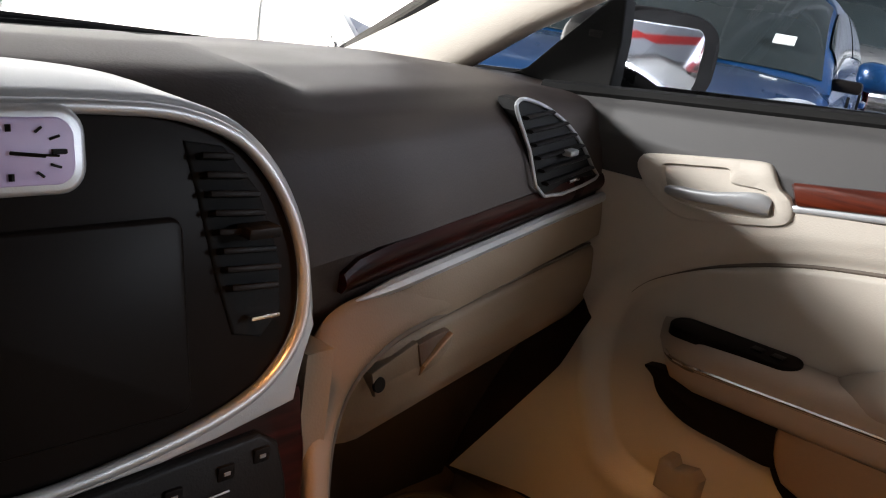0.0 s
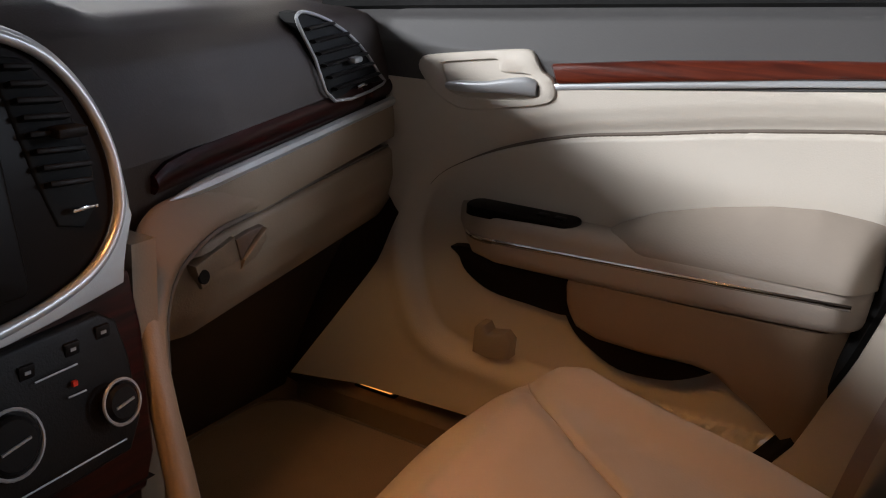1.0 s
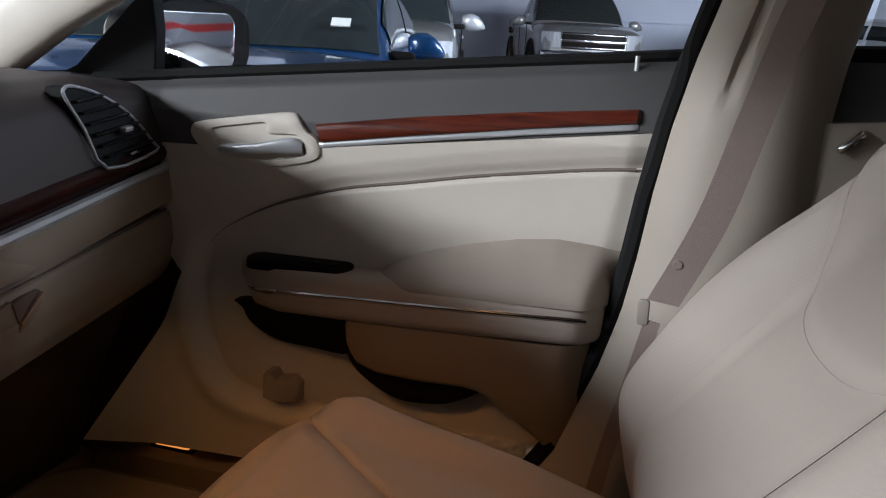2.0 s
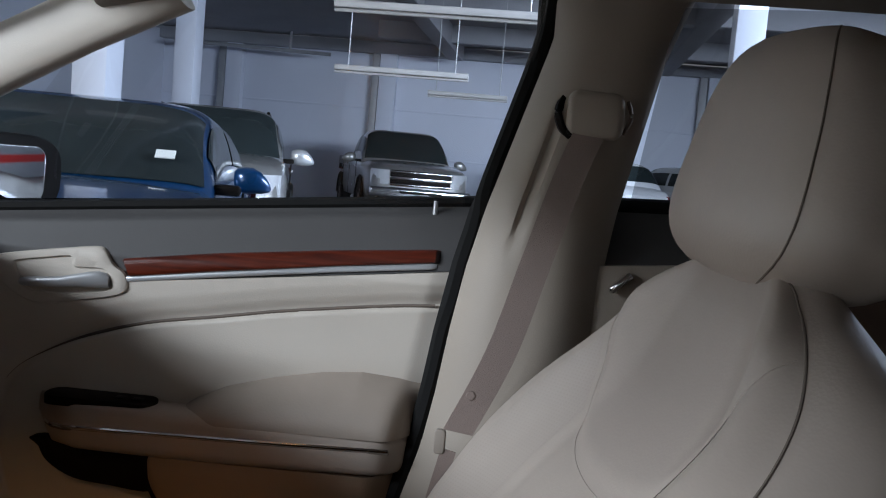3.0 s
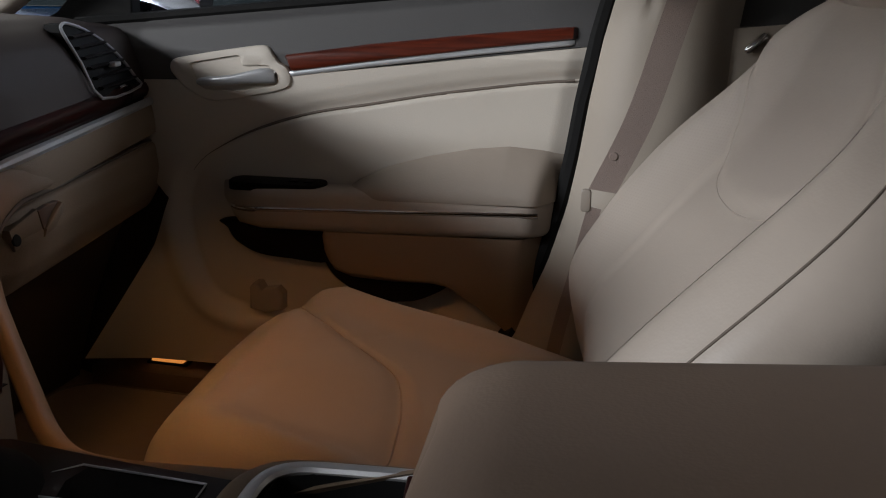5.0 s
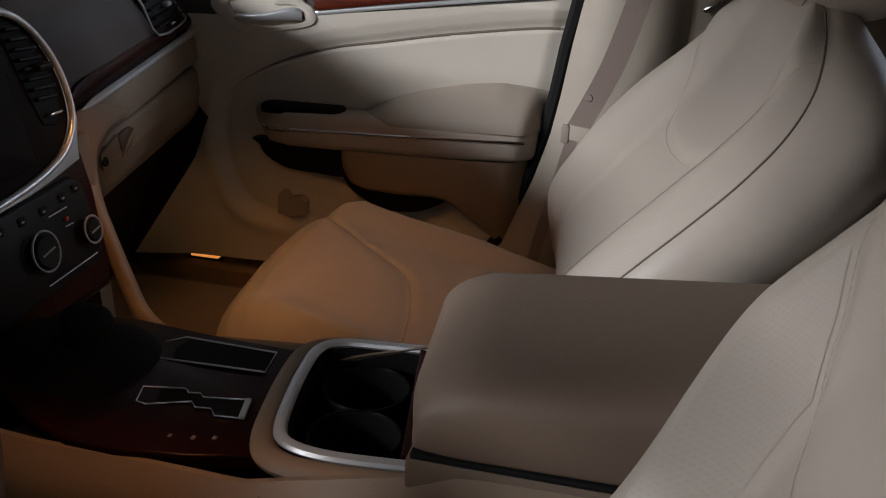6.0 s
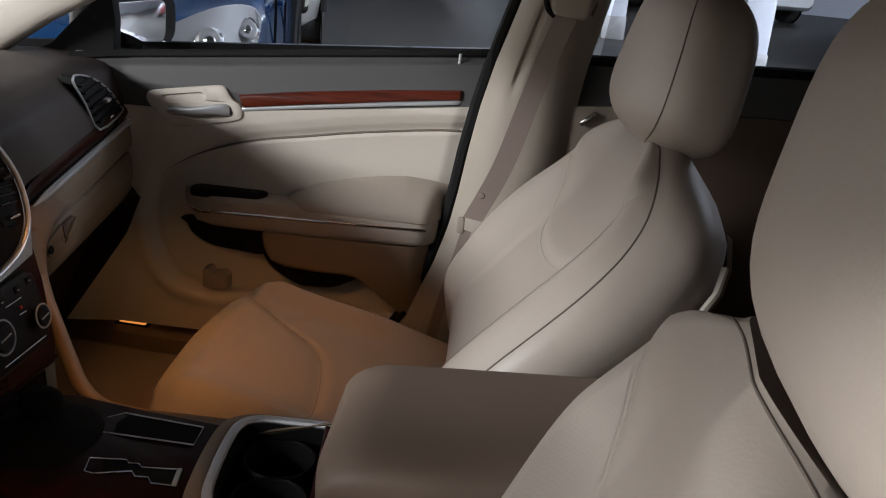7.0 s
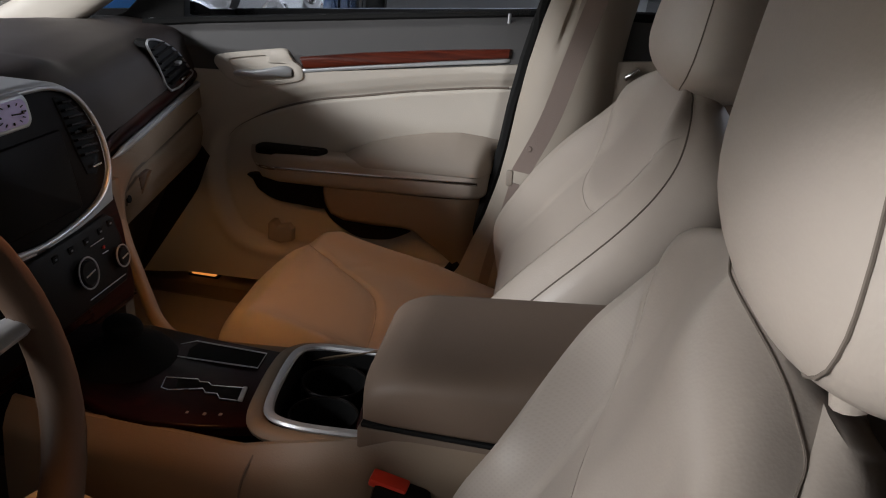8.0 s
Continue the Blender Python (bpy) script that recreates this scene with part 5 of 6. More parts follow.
def steering_wheel():
    wheel = thing("steering_wheel", (-0.37, 0.235, 0.885), "brown leather steering wheel with a tan lower rim and bright spokes", "steering wheel")
    turn = Matrix.Translation((-0.388, 0.235, 0.880)) @ Matrix.Rotation(radians(-22), 4, "X")
    rim = [turn @ Vector((0.160 * math.cos(a), 0, 0.160 * math.sin(a))) for a in (2 * math.pi * k / 48 for k in range(48))]
    part("rim", tube(rim, 0.0165, 12, closed=True, up=(0, 1, 0)), WHEELL, wheel, "brown leather rim")
    hub = slab(rounded(0.13, 0.12, 0.045, 6), lambda u, v, d: turn @ Vector((u, 0.012 + d, v)), 0.06, 0.015)
    part("airbag_cover", hub, TAUPE, wheel, "brown airbag cover")
    for a in (0.06, math.pi - 0.06, -1.2, -1.94):
        p, q = Vector((0.06 * math.cos(a), 0.03, 0.06 * math.sin(a))), Vector((0.150 * math.cos(a), 0.004, 0.150 * math.sin(a)))
        part("spoke", tube([turn @ p, turn @ q], [0.022, 0.013], 10, 0.55), SATIN, wheel, "satin silver spoke")
    part("column", tube([turn @ Vector((0, 0.05, 0)), turn @ Vector((0, 0.26, -0.03))], [0.045, 0.06], 16), DARK, wheel)


steering_wheel()


# ---- centre console ----
def console():
    con = thing("centre_console", (0.01, 0.1, 0.46), "cream centre console with dark wood top and cup holders", "console")

    def side(u, v, s):
        y = 0.38 - 0.66 * u
        x = (0.098 if s > 0 else -0.096) + s * 0.012 * smooth_step(u, 0.2, 0.6)
        topz = lerp(y, [(-0.3, 0.768), (-0.02, 0.762), (0.02, 0.745), (0.10, 0.722), (0.135, 0.711), (0.30, 0.709), (0.38, 0.716)])
        z = 0.46 + (topz - 0.46) * v
        x -= s * 0.018 * smooth_step(v, 0.92, 1.0) * 0.9
        return Vector((x + s * 0.012 * math.sin(2.6 * v), y, z))
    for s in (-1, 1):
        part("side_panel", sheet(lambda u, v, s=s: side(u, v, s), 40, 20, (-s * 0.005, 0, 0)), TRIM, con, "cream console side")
    part("side_gap", tube([side(0.397 - 0.015 * math.sin(5 * t), 0.97 - 0.5 * t, -1) for t in np.linspace(0, 1, 14)], 0.0014, 6), SEAM, con)
    part("side_seam", tube([side(u, 0.80, -1) for u in np.linspace(0.41, 0.98, 16)], 0.0012, 6), SEAM, con)

    # wood top with selector gate and tray
    outline = [(-0.062, 0.131), (0.0, 0.149), (0.092, 0.160), (0.096, 0.24), (0.10, 0.33), (0.06, 0.395), (-0.02, 0.392), (-0.050, 0.350), (-0.070, 0.312), (-0.083, 0.275), (-0.085, 0.235), (-0.078, 0.185)]
    plate = part("wood_top", slab(outline, lambda u, v, d: Vector((u, v, 0.715 - d + 0.012 * smooth_step(v, 0.30, 0.39))), 0.010, 0.003), WOODD, con, "dark red-brown lacquered wood top")
    tray = [(0.045, 0.176), (0.079, 0.180), (0.081, 0.265), (0.060, 0.284), (0.040, 0.276)]
    part("tray", slab(tray, lambda u, v, d: Vector((u, v, 0.7165 - d)), 0.004, 0.001), RUBBER, plate, "black coin tray")
    part("tray_rim", tube([(u, v, 0.717) for u, v in tray], 0.0008, 6, closed=True), SATIN, plate)
    gate = [(-0.028, 0.242), (-0.026, 0.251), (-0.005, 0.257), (0.002, 0.224), (-0.003, 0.2195), (-0.001, 0.2105), (-0.006, 0.2050), (0.001, 0.171), (-0.025, 0.166), (-0.027, 0.186), (-0.019, 0.1925), (-0.021, 0.2045), (-0.014, 0.211)]
    part("selector_gate", slab(gate, lambda u, v, d: Vector((u, v, 0.7165 - d)), 0.004, 0.0003), RUBBER, plate, "stepped selector gate")
    part("gate_rim", tube([(u, v, 0.717) for u, v in gate], 0.0008, 6, closed=True), CHROME, plate, "bright edge of the gate")
    part("gate_end", block((-0.012, 0.1675, 0.7175), (0.027, 0.005, 0.003), 0.001, Matrix.Rotation(0.22, 4, "Z")), SATIN, plate)
    for x, y, r in ((-0.066, 0.239, 0.0022), (-0.059, 0.205, 0.0028), (-0.056, 0.188, 0.0030), (-0.052, 0.173, 0.0030)):
        part("gear_mark", block((x, y, 0.7155), (r * 1.3, r * 0.9, 0.001), 0), TAUPE, plate)
    lever = part("selector_boot", loft([[Vector((0.018 + r * 1.2 * math.cos(a), 0.318 + r * math.sin(a), z)) for a in (2 * math.pi * k / 20 for k in range(20))] for r, z in ((0.056, 0.712), (0.053, 0.719), (0.046, 0.727), (0.034, 0.735), (0.022, 0.741), (0.014, 0.745))]), RUBBER, con, "black selector boot")
    part("selector_knob", loft([[Vector((0.018 + r * math.cos(a), 0.318 + 1.25 * r * math.sin(a), z)) for a in (2 * math.pi * k / 20 for k in range(20))] for r, z in ((0.013, 0.743), (0.017, 0.748), (0.018, 0.755), (0.016, 0.761), (0.012, 0.765), (0.005, 0.767))]), RUBBER, lever, "black selector knob")

    # cup holder bezel
    rim = [(-0.064, 0.014), (0.097, 0.046), (0.099, 0.120), (0.090, 0.142), (0.060, 0.146), (0.0, 0.138), (-0.045, 0.128), (-0.062, 0.112), (-0.067, 0.09)]
    edge = [(p.x, p.y) for p in catmull([(u, v, 0) for u, v in rim], 4, True)]
    inner = [(-0.062, 0.005), (0.095, 0.03), (0.095, 0.115), (0.086, 0.137), (0.0, 0.132), (-0.042, 0.123), (-0.060, 0.105)]
    cup = part("cup_holder", loft([[Vector((u, v, 0.724 + 0.06 * (0.13 - v))) for u, v in inner], [Vector((0.015 + (u - 0.015) * 0.96, 0.07 + (v - 0.07) * 0.96, 0.67)) for u, v in inner], [Vector((0.015 + (u - 0.015) * 0.2, 0.07 + (v - 0.07) * 0.2, 0.670)) for u, v in inner]], caps=False), RUBBER, con, "black double cup holder sunk into the console")
    frame_path = [(-0.066, 0.000), (-0.068, 0.04), (-0.067, 0.085), (-0.058, 0.114), (-0.040, 0.127), (0.0, 0.136), (0.05, 0.143), (0.082, 0.143), (0.097, 0.128), (0.099, 0.09), (0.098, 0.022)]
    part("cup_frame", tube([(p.x, p.y, 0.7255 + 0.06 * (0.13 - p.y)) for p in catmull([(u, v, 0) for u, v in frame_path], 4)], 0.0052, 8, 0.7), SATIN, con, "satin chrome frame")
    rail = catmull([(-0.0765, -0.03, 0), (-0.0775, 0.04, 0), (-0.076, 0.095, 0), (-0.066, 0.124, 0), (-0.042, 0.1385, 0), (0.0, 0.148, 0), (0.05, 0.155, 0), (0.086, 0.155, 0), (0.1045, 0.138, 0), (0.107, 0.09, 0), (0.106, 0.0, 0)], 4)
    part("cup_border", tube([(p.x, p.y, 0.717 + 0.06 * (0.13 - p.y)) for p in rail], 0.0105, 10, 0.75), TRIM, con, "cream border round the cup holder")
    for u, v in ((-0.018, 0.078), (0.050, 0.090)):
        part("cup_well", loft([[Vector((u + r * math.cos(a), v + r * math.sin(a), z)) for a in (2 * math.pi * k / 28 for k in range(28))] for r, z in ((0.036, 0.672), (0.036, 0.713), (0.0345, 0.7145), (0.033, 0.713), (0.031, 0.675), (0.005, 0.6745))]), RUBBER, cup, "dark round cup well")
        part("well_rim", tube([(u + 0.0345 * math.cos(a), v + 0.0345 * math.sin(a), 0.7145) for a in (2 * math.pi * k / 28 for k in range(28))], 0.0012, 6, closed=True), GLOSS, cup)
    part("wood_lid", slab([(-0.058, 0.010), (0.094, 0.038), (0.094, 0.058), (-0.058, 0.032)], lambda u, v, d: Vector((u, v, 0.7325 - d)), 0.01, 0.002), WOODD, cup, "strip of dark wood behind the cups")
    part("lid_pull", tube(catmull([(-0.01, 0.026, 0.734), (0.02, 0.040, 0.735), (0.05, 0.036, 0.734)], 5), 0.0025, 6), CHROME, cup)
    part("inner_floor", block((0.01, 0.06, 0.60), (0.16, 0.5, 0.10), 0.01), BLACK, con)

    # armrest lid
    rings = []
    for y in [0.0265, 0.025, 0.022, 0.017, 0.010, 0.002, -0.006, -0.013, -0.02, -0.03, -0.07, -0.12, -0.17, -0.22, -0.27, -0.29]:
        t = min(1, max(0, (y + 0.020) / 0.047))
        turn_in = 1 - math.sqrt(1 - t * t)
        zt, low, half = 0.820 + 0.105 * max(0, -y) - 0.036 * turn_in, 0.764 + 0.004 * (0.02 - y), 0.101 - 0.012 * turn_in
        zm, hh = (zt + low) / 2, (zt - low) / 2
        rings.append([Vector((-0.004 + half * math.copysign(abs(math.cos(a)) ** 0.42, math.cos(a)), y + 0.012 * math.cos(a), zm + hh * math.copysign(abs(math.sin(a)) ** (0.55 if math.sin(a) > 0 else 0.18), math.sin(a)))) for a in (2 * math.pi * k / 44 for k in range(44))])
    part("armrest_lid", loft(rings), LIDL, con, "padded grey-brown leather armrest lid")
    part("lid_gap", block((-0.004, -0.135, 0.764), (0.194, 0.30, 0.005), 0.002), RUBBER, con)
    part("box_body", block((-0.004, -0.137, 0.661), (0.197, 0.31, 0.204), 0.004), LIDL, con, "grey-brown armrest box")


console()


def buckle():
    b = thing("belt_buckle", (-0.135, 0.0, 0.62), "black belt buckle with a red release button beside the console", "belt buckle")
    part("stalk", tube([(-0.128, -0.045, 0.55), (-0.128, -0.033, 0.68)], 0.012, 8), BLACK, b)
    part("housing", block((-0.126, -0.029, 0.702), (0.026, 0.050, 0.05), 0.006, Matrix.Rotation(0.2, 4, "X")), BLACK, b)
    part("release_button", block((-0.126, -0.021, 0.7275), (0.018, 0.034, 0.008), 0.002, Matrix.Rotation(0.2, 4, "X")), RED, b, "red release button")


buckle()


def rear_view_mirror():
    rv = thing("rear_view_mirror", (0.05, 0.45, 1.15), "black interior mirror hanging from the windscreen", "mirror")
    part("housing", slab(rounded(0.22, 0.062, 0.024, 6), lambda u, v, d: Vector((0.055 + u, 0.42 + d - 0.12 * u, 1.145 + v)), 0.035, 0.008), BLACK, rv)
    part("mirror_glass", slab(rounded(0.205, 0.050, 0.020, 6), lambda u, v, d: Vector((0.055 + u, 0.4185 + d - 0.12 * u, 1.145 + v)), 0.006, 0.001), MIRROR, rv, "mirror glass")
    part("stem", tube([(0.05, 0.45, 1.16), (0.03, 0.53, 1.20)], 0.01, 8), BLACK, rv)


rear_view_mirror()


def sun_visor(cx):
    v = thing("sun_visor", (cx, 0.28, 1.20), "beige sun visor folded up under the roof", "sun visor", "sun visors")
    part("flap", block((cx, 0.29, roof_z(cx, 0.29) - 0.030), (0.40, 0.155, 0.018), 0.008, Matrix.Rotation(radians(-10), 4, "X")), CLOTH, v)
    part("hinge_rod", tube([(cx - 0.20, 0.352, roof_z(cx, 0.33) - 0.034), (cx + 0.20, 0.352, roof_z(cx, 0.33) - 0.034)], 0.006, 8), IVORY, v)


sun_visor(0.34)
sun_visor(-0.34)


# ---- the garage ----
ground = sheet(lambda u, v: Vector((-40 + 70 * u, -40 + 60 * v, 0)), 20, 20)
solo("ground", ground, CONCRETE, "dark stained concrete floor of the car park", "ground", "structure")
wall_e = thing("wall_east", (22.9, 0, 0), "white painted block wall with pilasters", "wall", kind="structure")
part("face", block((23.05, -2.0, 2.0), (0.3, 30, 4.1), 0), WALL, wall_e)
for y in (-11.5, -7.5, -3.6, 0.3, 4.35, 8.3):
    part("pilaster", block((22.8, y, 2.0), (0.25, 0.42, 4.0), 0.01), WALL, wall_e)
    part("steel_post", block((22.8, y + 0.32, 2.0), (0.18, 0.18, 4.0), 0.01), PIPE, wall_e)
for z in (1.35, 2.5):
    part("ledge", block((22.885, -2.0, z), (0.04, 30, 0.05), 0.005), WALL, wall_e)
part("roof_edge", block((22.75, -2.0, 3.98), (0.35, 30, 0.28), 0.01), CEIL, wall_e)
wall_s = thing("wall_south", (8, -13, 0), "white wall with a broad red band", "wall", kind="structure")
part("face", block((6, -13.2, 2.0), (35.5, 0.3, 4.1), 0), GREYW, wall_s)
part("red_band", block((6, -13.04, 1.95), (34, 0.03, 0.75), 0), REDW, wall_s)
part("shutter", block((3.0, -13.03, 3.4), (12, 0.05, 0.9), 0), PIPE, wall_s)
wall_w = thing("wall_west", (-14.2, -3, 0), "plain grey wall closing the yard", "wall", kind="structure")
part("face", block((-14.2, -3.2, 2.9), (0.3, 20.5, 5.8), 0), GREYW, wall_w)
wall_n = thing("wall_north", (5, 6.5, 0), "sunlit white corrugated sheet fence", "wall", kind="structure")


def ribs(u, v):
    x = -14 + 21 * u
    t = (x / 0.42) % 1
    d = 0.03 * (smooth_step(t, 0.0, 0.06) - smooth_step(t, 0.14, 0.2))
    return Vector((x, 6.5 - d, 2.7 * v))


part("sheeting", sheet(ribs, 950, 1, (0, 0.05, 0)), SHEETW, wall_n, smooth=0)
for x in np.arange(-12, 6.9, 2.1):
    part("joint", block((x, 6.455, 1.35), (0.03, 0.02, 2.7), 0), PIPE, wall_n)
part("back_face", block((14.95, 10.4, 2.0), (16.1, 0.3, 4.1), 0), WALL, wall_n, "dim white wall behind the columns")
part("return_face", block((7.05, 8.4, 2.0), (0.2, 3.8, 4.1), 0), WALL, wall_n)
solo("ceiling_slab", block((14.95, 7.25, 4.30), (16.1, 6.1, 0.28), 0), CEIL, "grey concrete deck over the far bays", "ceiling", "structure")
deck = sheet(lambda u, v: Vector((-14.0 + 37.0 * u, -13.2 + 17.4 * v, 4.15)), 10, 10, (0, 0, 0.3))
solo("ceiling_deck", deck, CEIL, "grey concrete deck over the car park", "ceiling", "structure")
beams = thing("roof_beams", (9, -4, 3.9), "row of grey concrete beams under the deck", "beam", kind="structure")
for x in (3.0, 7.2, 11.4, 15.6, 19.6):
    part("beam", block((x, -4.6, 3.98), (0.35, 17.2, 0.4), 0.02), CEIL, beams)
for y in (2.6, -2.2, -7.0):
    part("beam", block((9.4, y, 3.93), (25, 0.35, 0.45), 0.02), CEIL, beams)


def column(x, y, w):
    c = thing("column", (x, y, 0), "square white painted column of the car park", "column", "columns")
    part("shaft", block((x, y, 2.0), (w, w, 4.0), 0.015), WALL, c)
    part("foot", block((x, y, 0.15), (w + 0.02, w + 0.02, 0.3), 0.01), PIPE, c, "grey scuffed foot")


for x, y, w in ((9.2, 4.86, 0.38), (14.17, 5.95, 0.34), (9.15, -1.76, 0.28), (12.2, -0.45, 0.28), (2.2, -7.6, 0.4), (5.6, -7.2, 0.4), (-3.0, -7.0, 0.4), (14, -7.2, 0.4)):
    column(x, y, w)


def tube_lamp(x, y, z, length):
    t = thing("tube_lamp", (x, y, z), "unlit grey-white fluorescent batten hung on wires", "lamp", "tube lamps")
    part("batten", block((x, y, z), (0.10, length, 0.06), 0.01), TUBEW, t)
    part("tube", tube([(x, y - length / 2, z - 0.045), (x, y + length / 2, z - 0.045)], 0.016, 8), TUBEW, t)
    for s in (-0.4, 0.4):
        part("wire", tube([(x, y + s * length, z), (x, y + s * length, 4.16)], 0.006, 5), PIPE, t)


tube_lamp(10.0, 1.75, 2.12, 1.5)
tube_lamp(13.0, 1.31, 2.17, 1.13)
tube_lamp(7.0, 0.93, 2.30, 1.7)
pipe = thing("ceiling_pipe", (21, 7, 3.6), "thin dark pipe under the ceiling", "pipe")
part("run", tube([(21.8, 9.5, 3.70), (21.8, 5.6, 3.62)], 0.045, 8), PIPE, pipe)
part("drop", tube([(21.8, 6.6, 3.66), (21.8, 6.6, 4.1)], 0.035, 8), PIPE, pipe)


# ---- parked cars ----
def wheel_at(m, x, y, r, car):
    s = 1 if y > 0 else -1

    def ring(rad, yy):
        return [m @ Vector((x + rad * math.cos(a), y + yy * s, r + rad * math.sin(a))) for a in (2 * math.pi * k / 28 for k in range(28))]
    w = part("wheel", loft([ring(r * 0.62, -0.09), ring(r * 0.97, -0.095), ring(r, -0.07), ring(r, 0.07), ring(r * 0.97, 0.095), ring(r * 0.66, 0.09)]), TYRE, car, "black tyre on an alloy rim")
    part("rim", loft([ring(r * 0.66, 0.05), ring(r * 0.66, 0.088), ring(r * 0.60, 0.094), ring(r * 0.58, 0.07), ring(r * 0.16, 0.085), ring(r * 0.05, 0.09)]), ALLOY, w)
    for k in range(5):
        a = 2 * math.pi * k / 5
        p, q = (m @ Vector((x + d * r * math.cos(a), y + 0.088 * s, r + d * r * math.sin(a))) for d in (0.12, 0.6))
        part("spoke", tube([p, q], [0.03, 0.024], 6), ALLOY, w)


def parked_car(name, m, label, paint, length, half, height, belt, nose, wheel_r, pickup=False, chrome_front=False, plate_card=False):
    """A parked car: m puts its front middle at the origin, its nose towards +x."""
    car = thing(name, m.translation, label, "car", "parked cars")
    L, w = length, half
    lift = 0.16 if pickup else 0.0
    hood = 0.295 * L if not pickup else 0.28 * L
    # stations: distance from the front, bottom, shoulder height, half width
    st = [(0.00, 0.30, nose - 0.22, 0.62), (0.03, 0.24, nose - 0.10, 0.78), (0.12, 0.22, nose - 0.03, 0.90), (0.35, 0.22, nose + 0.02, 0.97), (0.8, 0.22, nose + 0.09, 1.0),
          (hood, 0.22, belt - 0.02, 1.0), (0.45 * L, 0.22, belt, 1.0), (0.7 * L, 0.22, belt + 0.03, 1.0), (0.9 * L, 0.24, belt + 0.03, 0.96), (0.975 * L, 0.30, belt - 0.02, 0.88), (L, 0.36, belt - 0.14, 0.78)]
    rings = []
    for s, zb, zt, k in st:
        ring = []
        for a, b in ((0.0, 0.0), (0.86, 0.0), (0.96, 0.08), (1.0, 0.30), (0.995, 0.55), (0.975, 0.78), (0.94, 0.93), (0.86, 1.0), (0.6, 1.03), (0.3, 1.045), (0.0, 1.05)):
            ring.append((-s, a * w * k, zb + lift + (zt - zb - lift) * b))
        full = ring + [(x, -y, z) for x, y, z in ring[-2:0:-1]]
        rings.append([m @ Vector(p) for p in full])
    body = part("body", loft(rings), paint, car, "painted body")
    # cabin
    rear = 0.62 * L if pickup else 0.93 * L
    a0, a1, a2 = hood - 0.06, hood + (0.58 if pickup else 0.78), rear - (0.14 if pickup else 0.50)
    wb, wt = 0.92 * w, 0.77 * w
    lo = belt + 0.0

    line = catmull([(a0, lo - 0.03, 0), (a0 + 0.5 * (a1 - a0), lo + 0.56 * (height - lo), 0), (a1, height - 0.035, 0), (a1 + 0.28, height - 0.004, 0), ((a1 + a2) / 2, height, 0),
                    (a2, height - 0.05, 0), (0.4 * a2 + 0.6 * rear, lo + 0.45 * (height - lo), 0), (rear, lo - 0.03, 0)], 8)
    prof_s, prof_h = [p.x for p in line], [p.y for p in line]

    def cab(d, th, off=0.0):
        """The rounded cabin: d from the nose, th round the section."""
        h = float(np.interp(d, prof_s, prof_h))
        c, up_ = math.cos(th), abs(math.sin(th)) ** 0.34
        frac = max(0.0, (h - lo) / (height - lo))
        y = (wb - (wb - wt) * up_ * frac + off) * math.copysign(abs(c) ** 0.28, c)
        k = 0.13 * (y / wb) ** 2
        return m @ Vector((-(d + k * (1 - smooth_step(d, a0, a2)) - 0.10 * (y / wb) ** 2 * smooth_step(d, a1, rear)) + off * (1 - 2 * smooth_step(d, a0, a2)) * 0.6, y, lo - 0.10 + (h - lo + 0.10 + off) * up_))
    ths = [math.pi * k / 28 for k in range(29)]
    ds = np.linspace(a0, rear, 40)
    part("cabin", loft([[cab(d, t) for t in ths] for d in ds]), paint, car, "painted cabin and roof")

    def glazing(nm, d0, d1, t0, t1, label="dark window", nu=12, nv=10):
        back = m.to_3x3() @ Vector((0, 0, -0.004))
        return part(nm, sheet(lambda u, v: cab(d0 + (d1 - d0) * u, t0 + (t1 - t0) * v, 0.007), nu, nv, back), GLASSDARK, car, label)

    def edge_pt(k, yk, z):
        """A point on the cabin's front slope."""
        t = (z - lo + 0.1) / (height - lo + 0.1)
        return (-(a0 + 0.03 + (a1 - a0 - 0.03) * t), yk * (wb + (wt - wb) * t), z)

    glazing("windscreen", a0 + 0.07, a1 - 0.02, 0.66, math.pi - 0.66, "dark reflecting windscreen", 14, 24)
    glazing("rear_window", a2 + 0.10, rear - 0.12, 0.66, math.pi - 0.66, nv=20)
    mid = (a1 + a2) / 2 + 0.05
    for s in (1, -1):
        for p, q in ((a0 + 0.42 * (a1 - a0), mid - 0.05), (mid + 0.05, a2 + 0.12)):
            glazing("side_window", p, q, *((0.06, 0.50) if s > 0 else (math.pi - 0.06, math.pi - 0.50)), "dark side window")
        # mirrors, lamps, wheels
        c = m @ Vector((edge_pt(0, 1, lo + 0.05)[0] - 0.16, s * (w + (0.10 if pickup else 0.06 if chrome_front else 0.035)), belt + 0.04))
        turn = m.to_3x3().to_4x4()
        grow = 1.35 if pickup else 1.2 if chrome_front else 0.85
        shell_rings = []
        for out, deep, tall, rise in ((-0.055, 0.05, 0.07, 0.010), (-0.04, 0.10, 0.115, 0.004), (0.0, 0.13, 0.145, 0.0), (0.045, 0.13, 0.145, 0.0), (0.09, 0.105, 0.118, -0.010), (0.12, 0.07, 0.08, -0.022), (0.14, 0.03, 0.04, -0.034), (0.147, 0.006, 0.01, -0.040)):
            shell_rings.append([c + m.to_3x3() @ Vector((deep / 2 * math.copysign(abs(math.cos(a)) ** 0.8, math.cos(a)), s * out, rise + tall / 2 * math.copysign(abs(math.sin(a)) ** 0.8, math.sin(a)))) * grow for a in (2 * math.pi * k / 20 for k in range(20))])
        mh = part("wing_mirror", loft(shell_rings), paint if not chrome_front else SATIN, car, "rounded wing mirror")
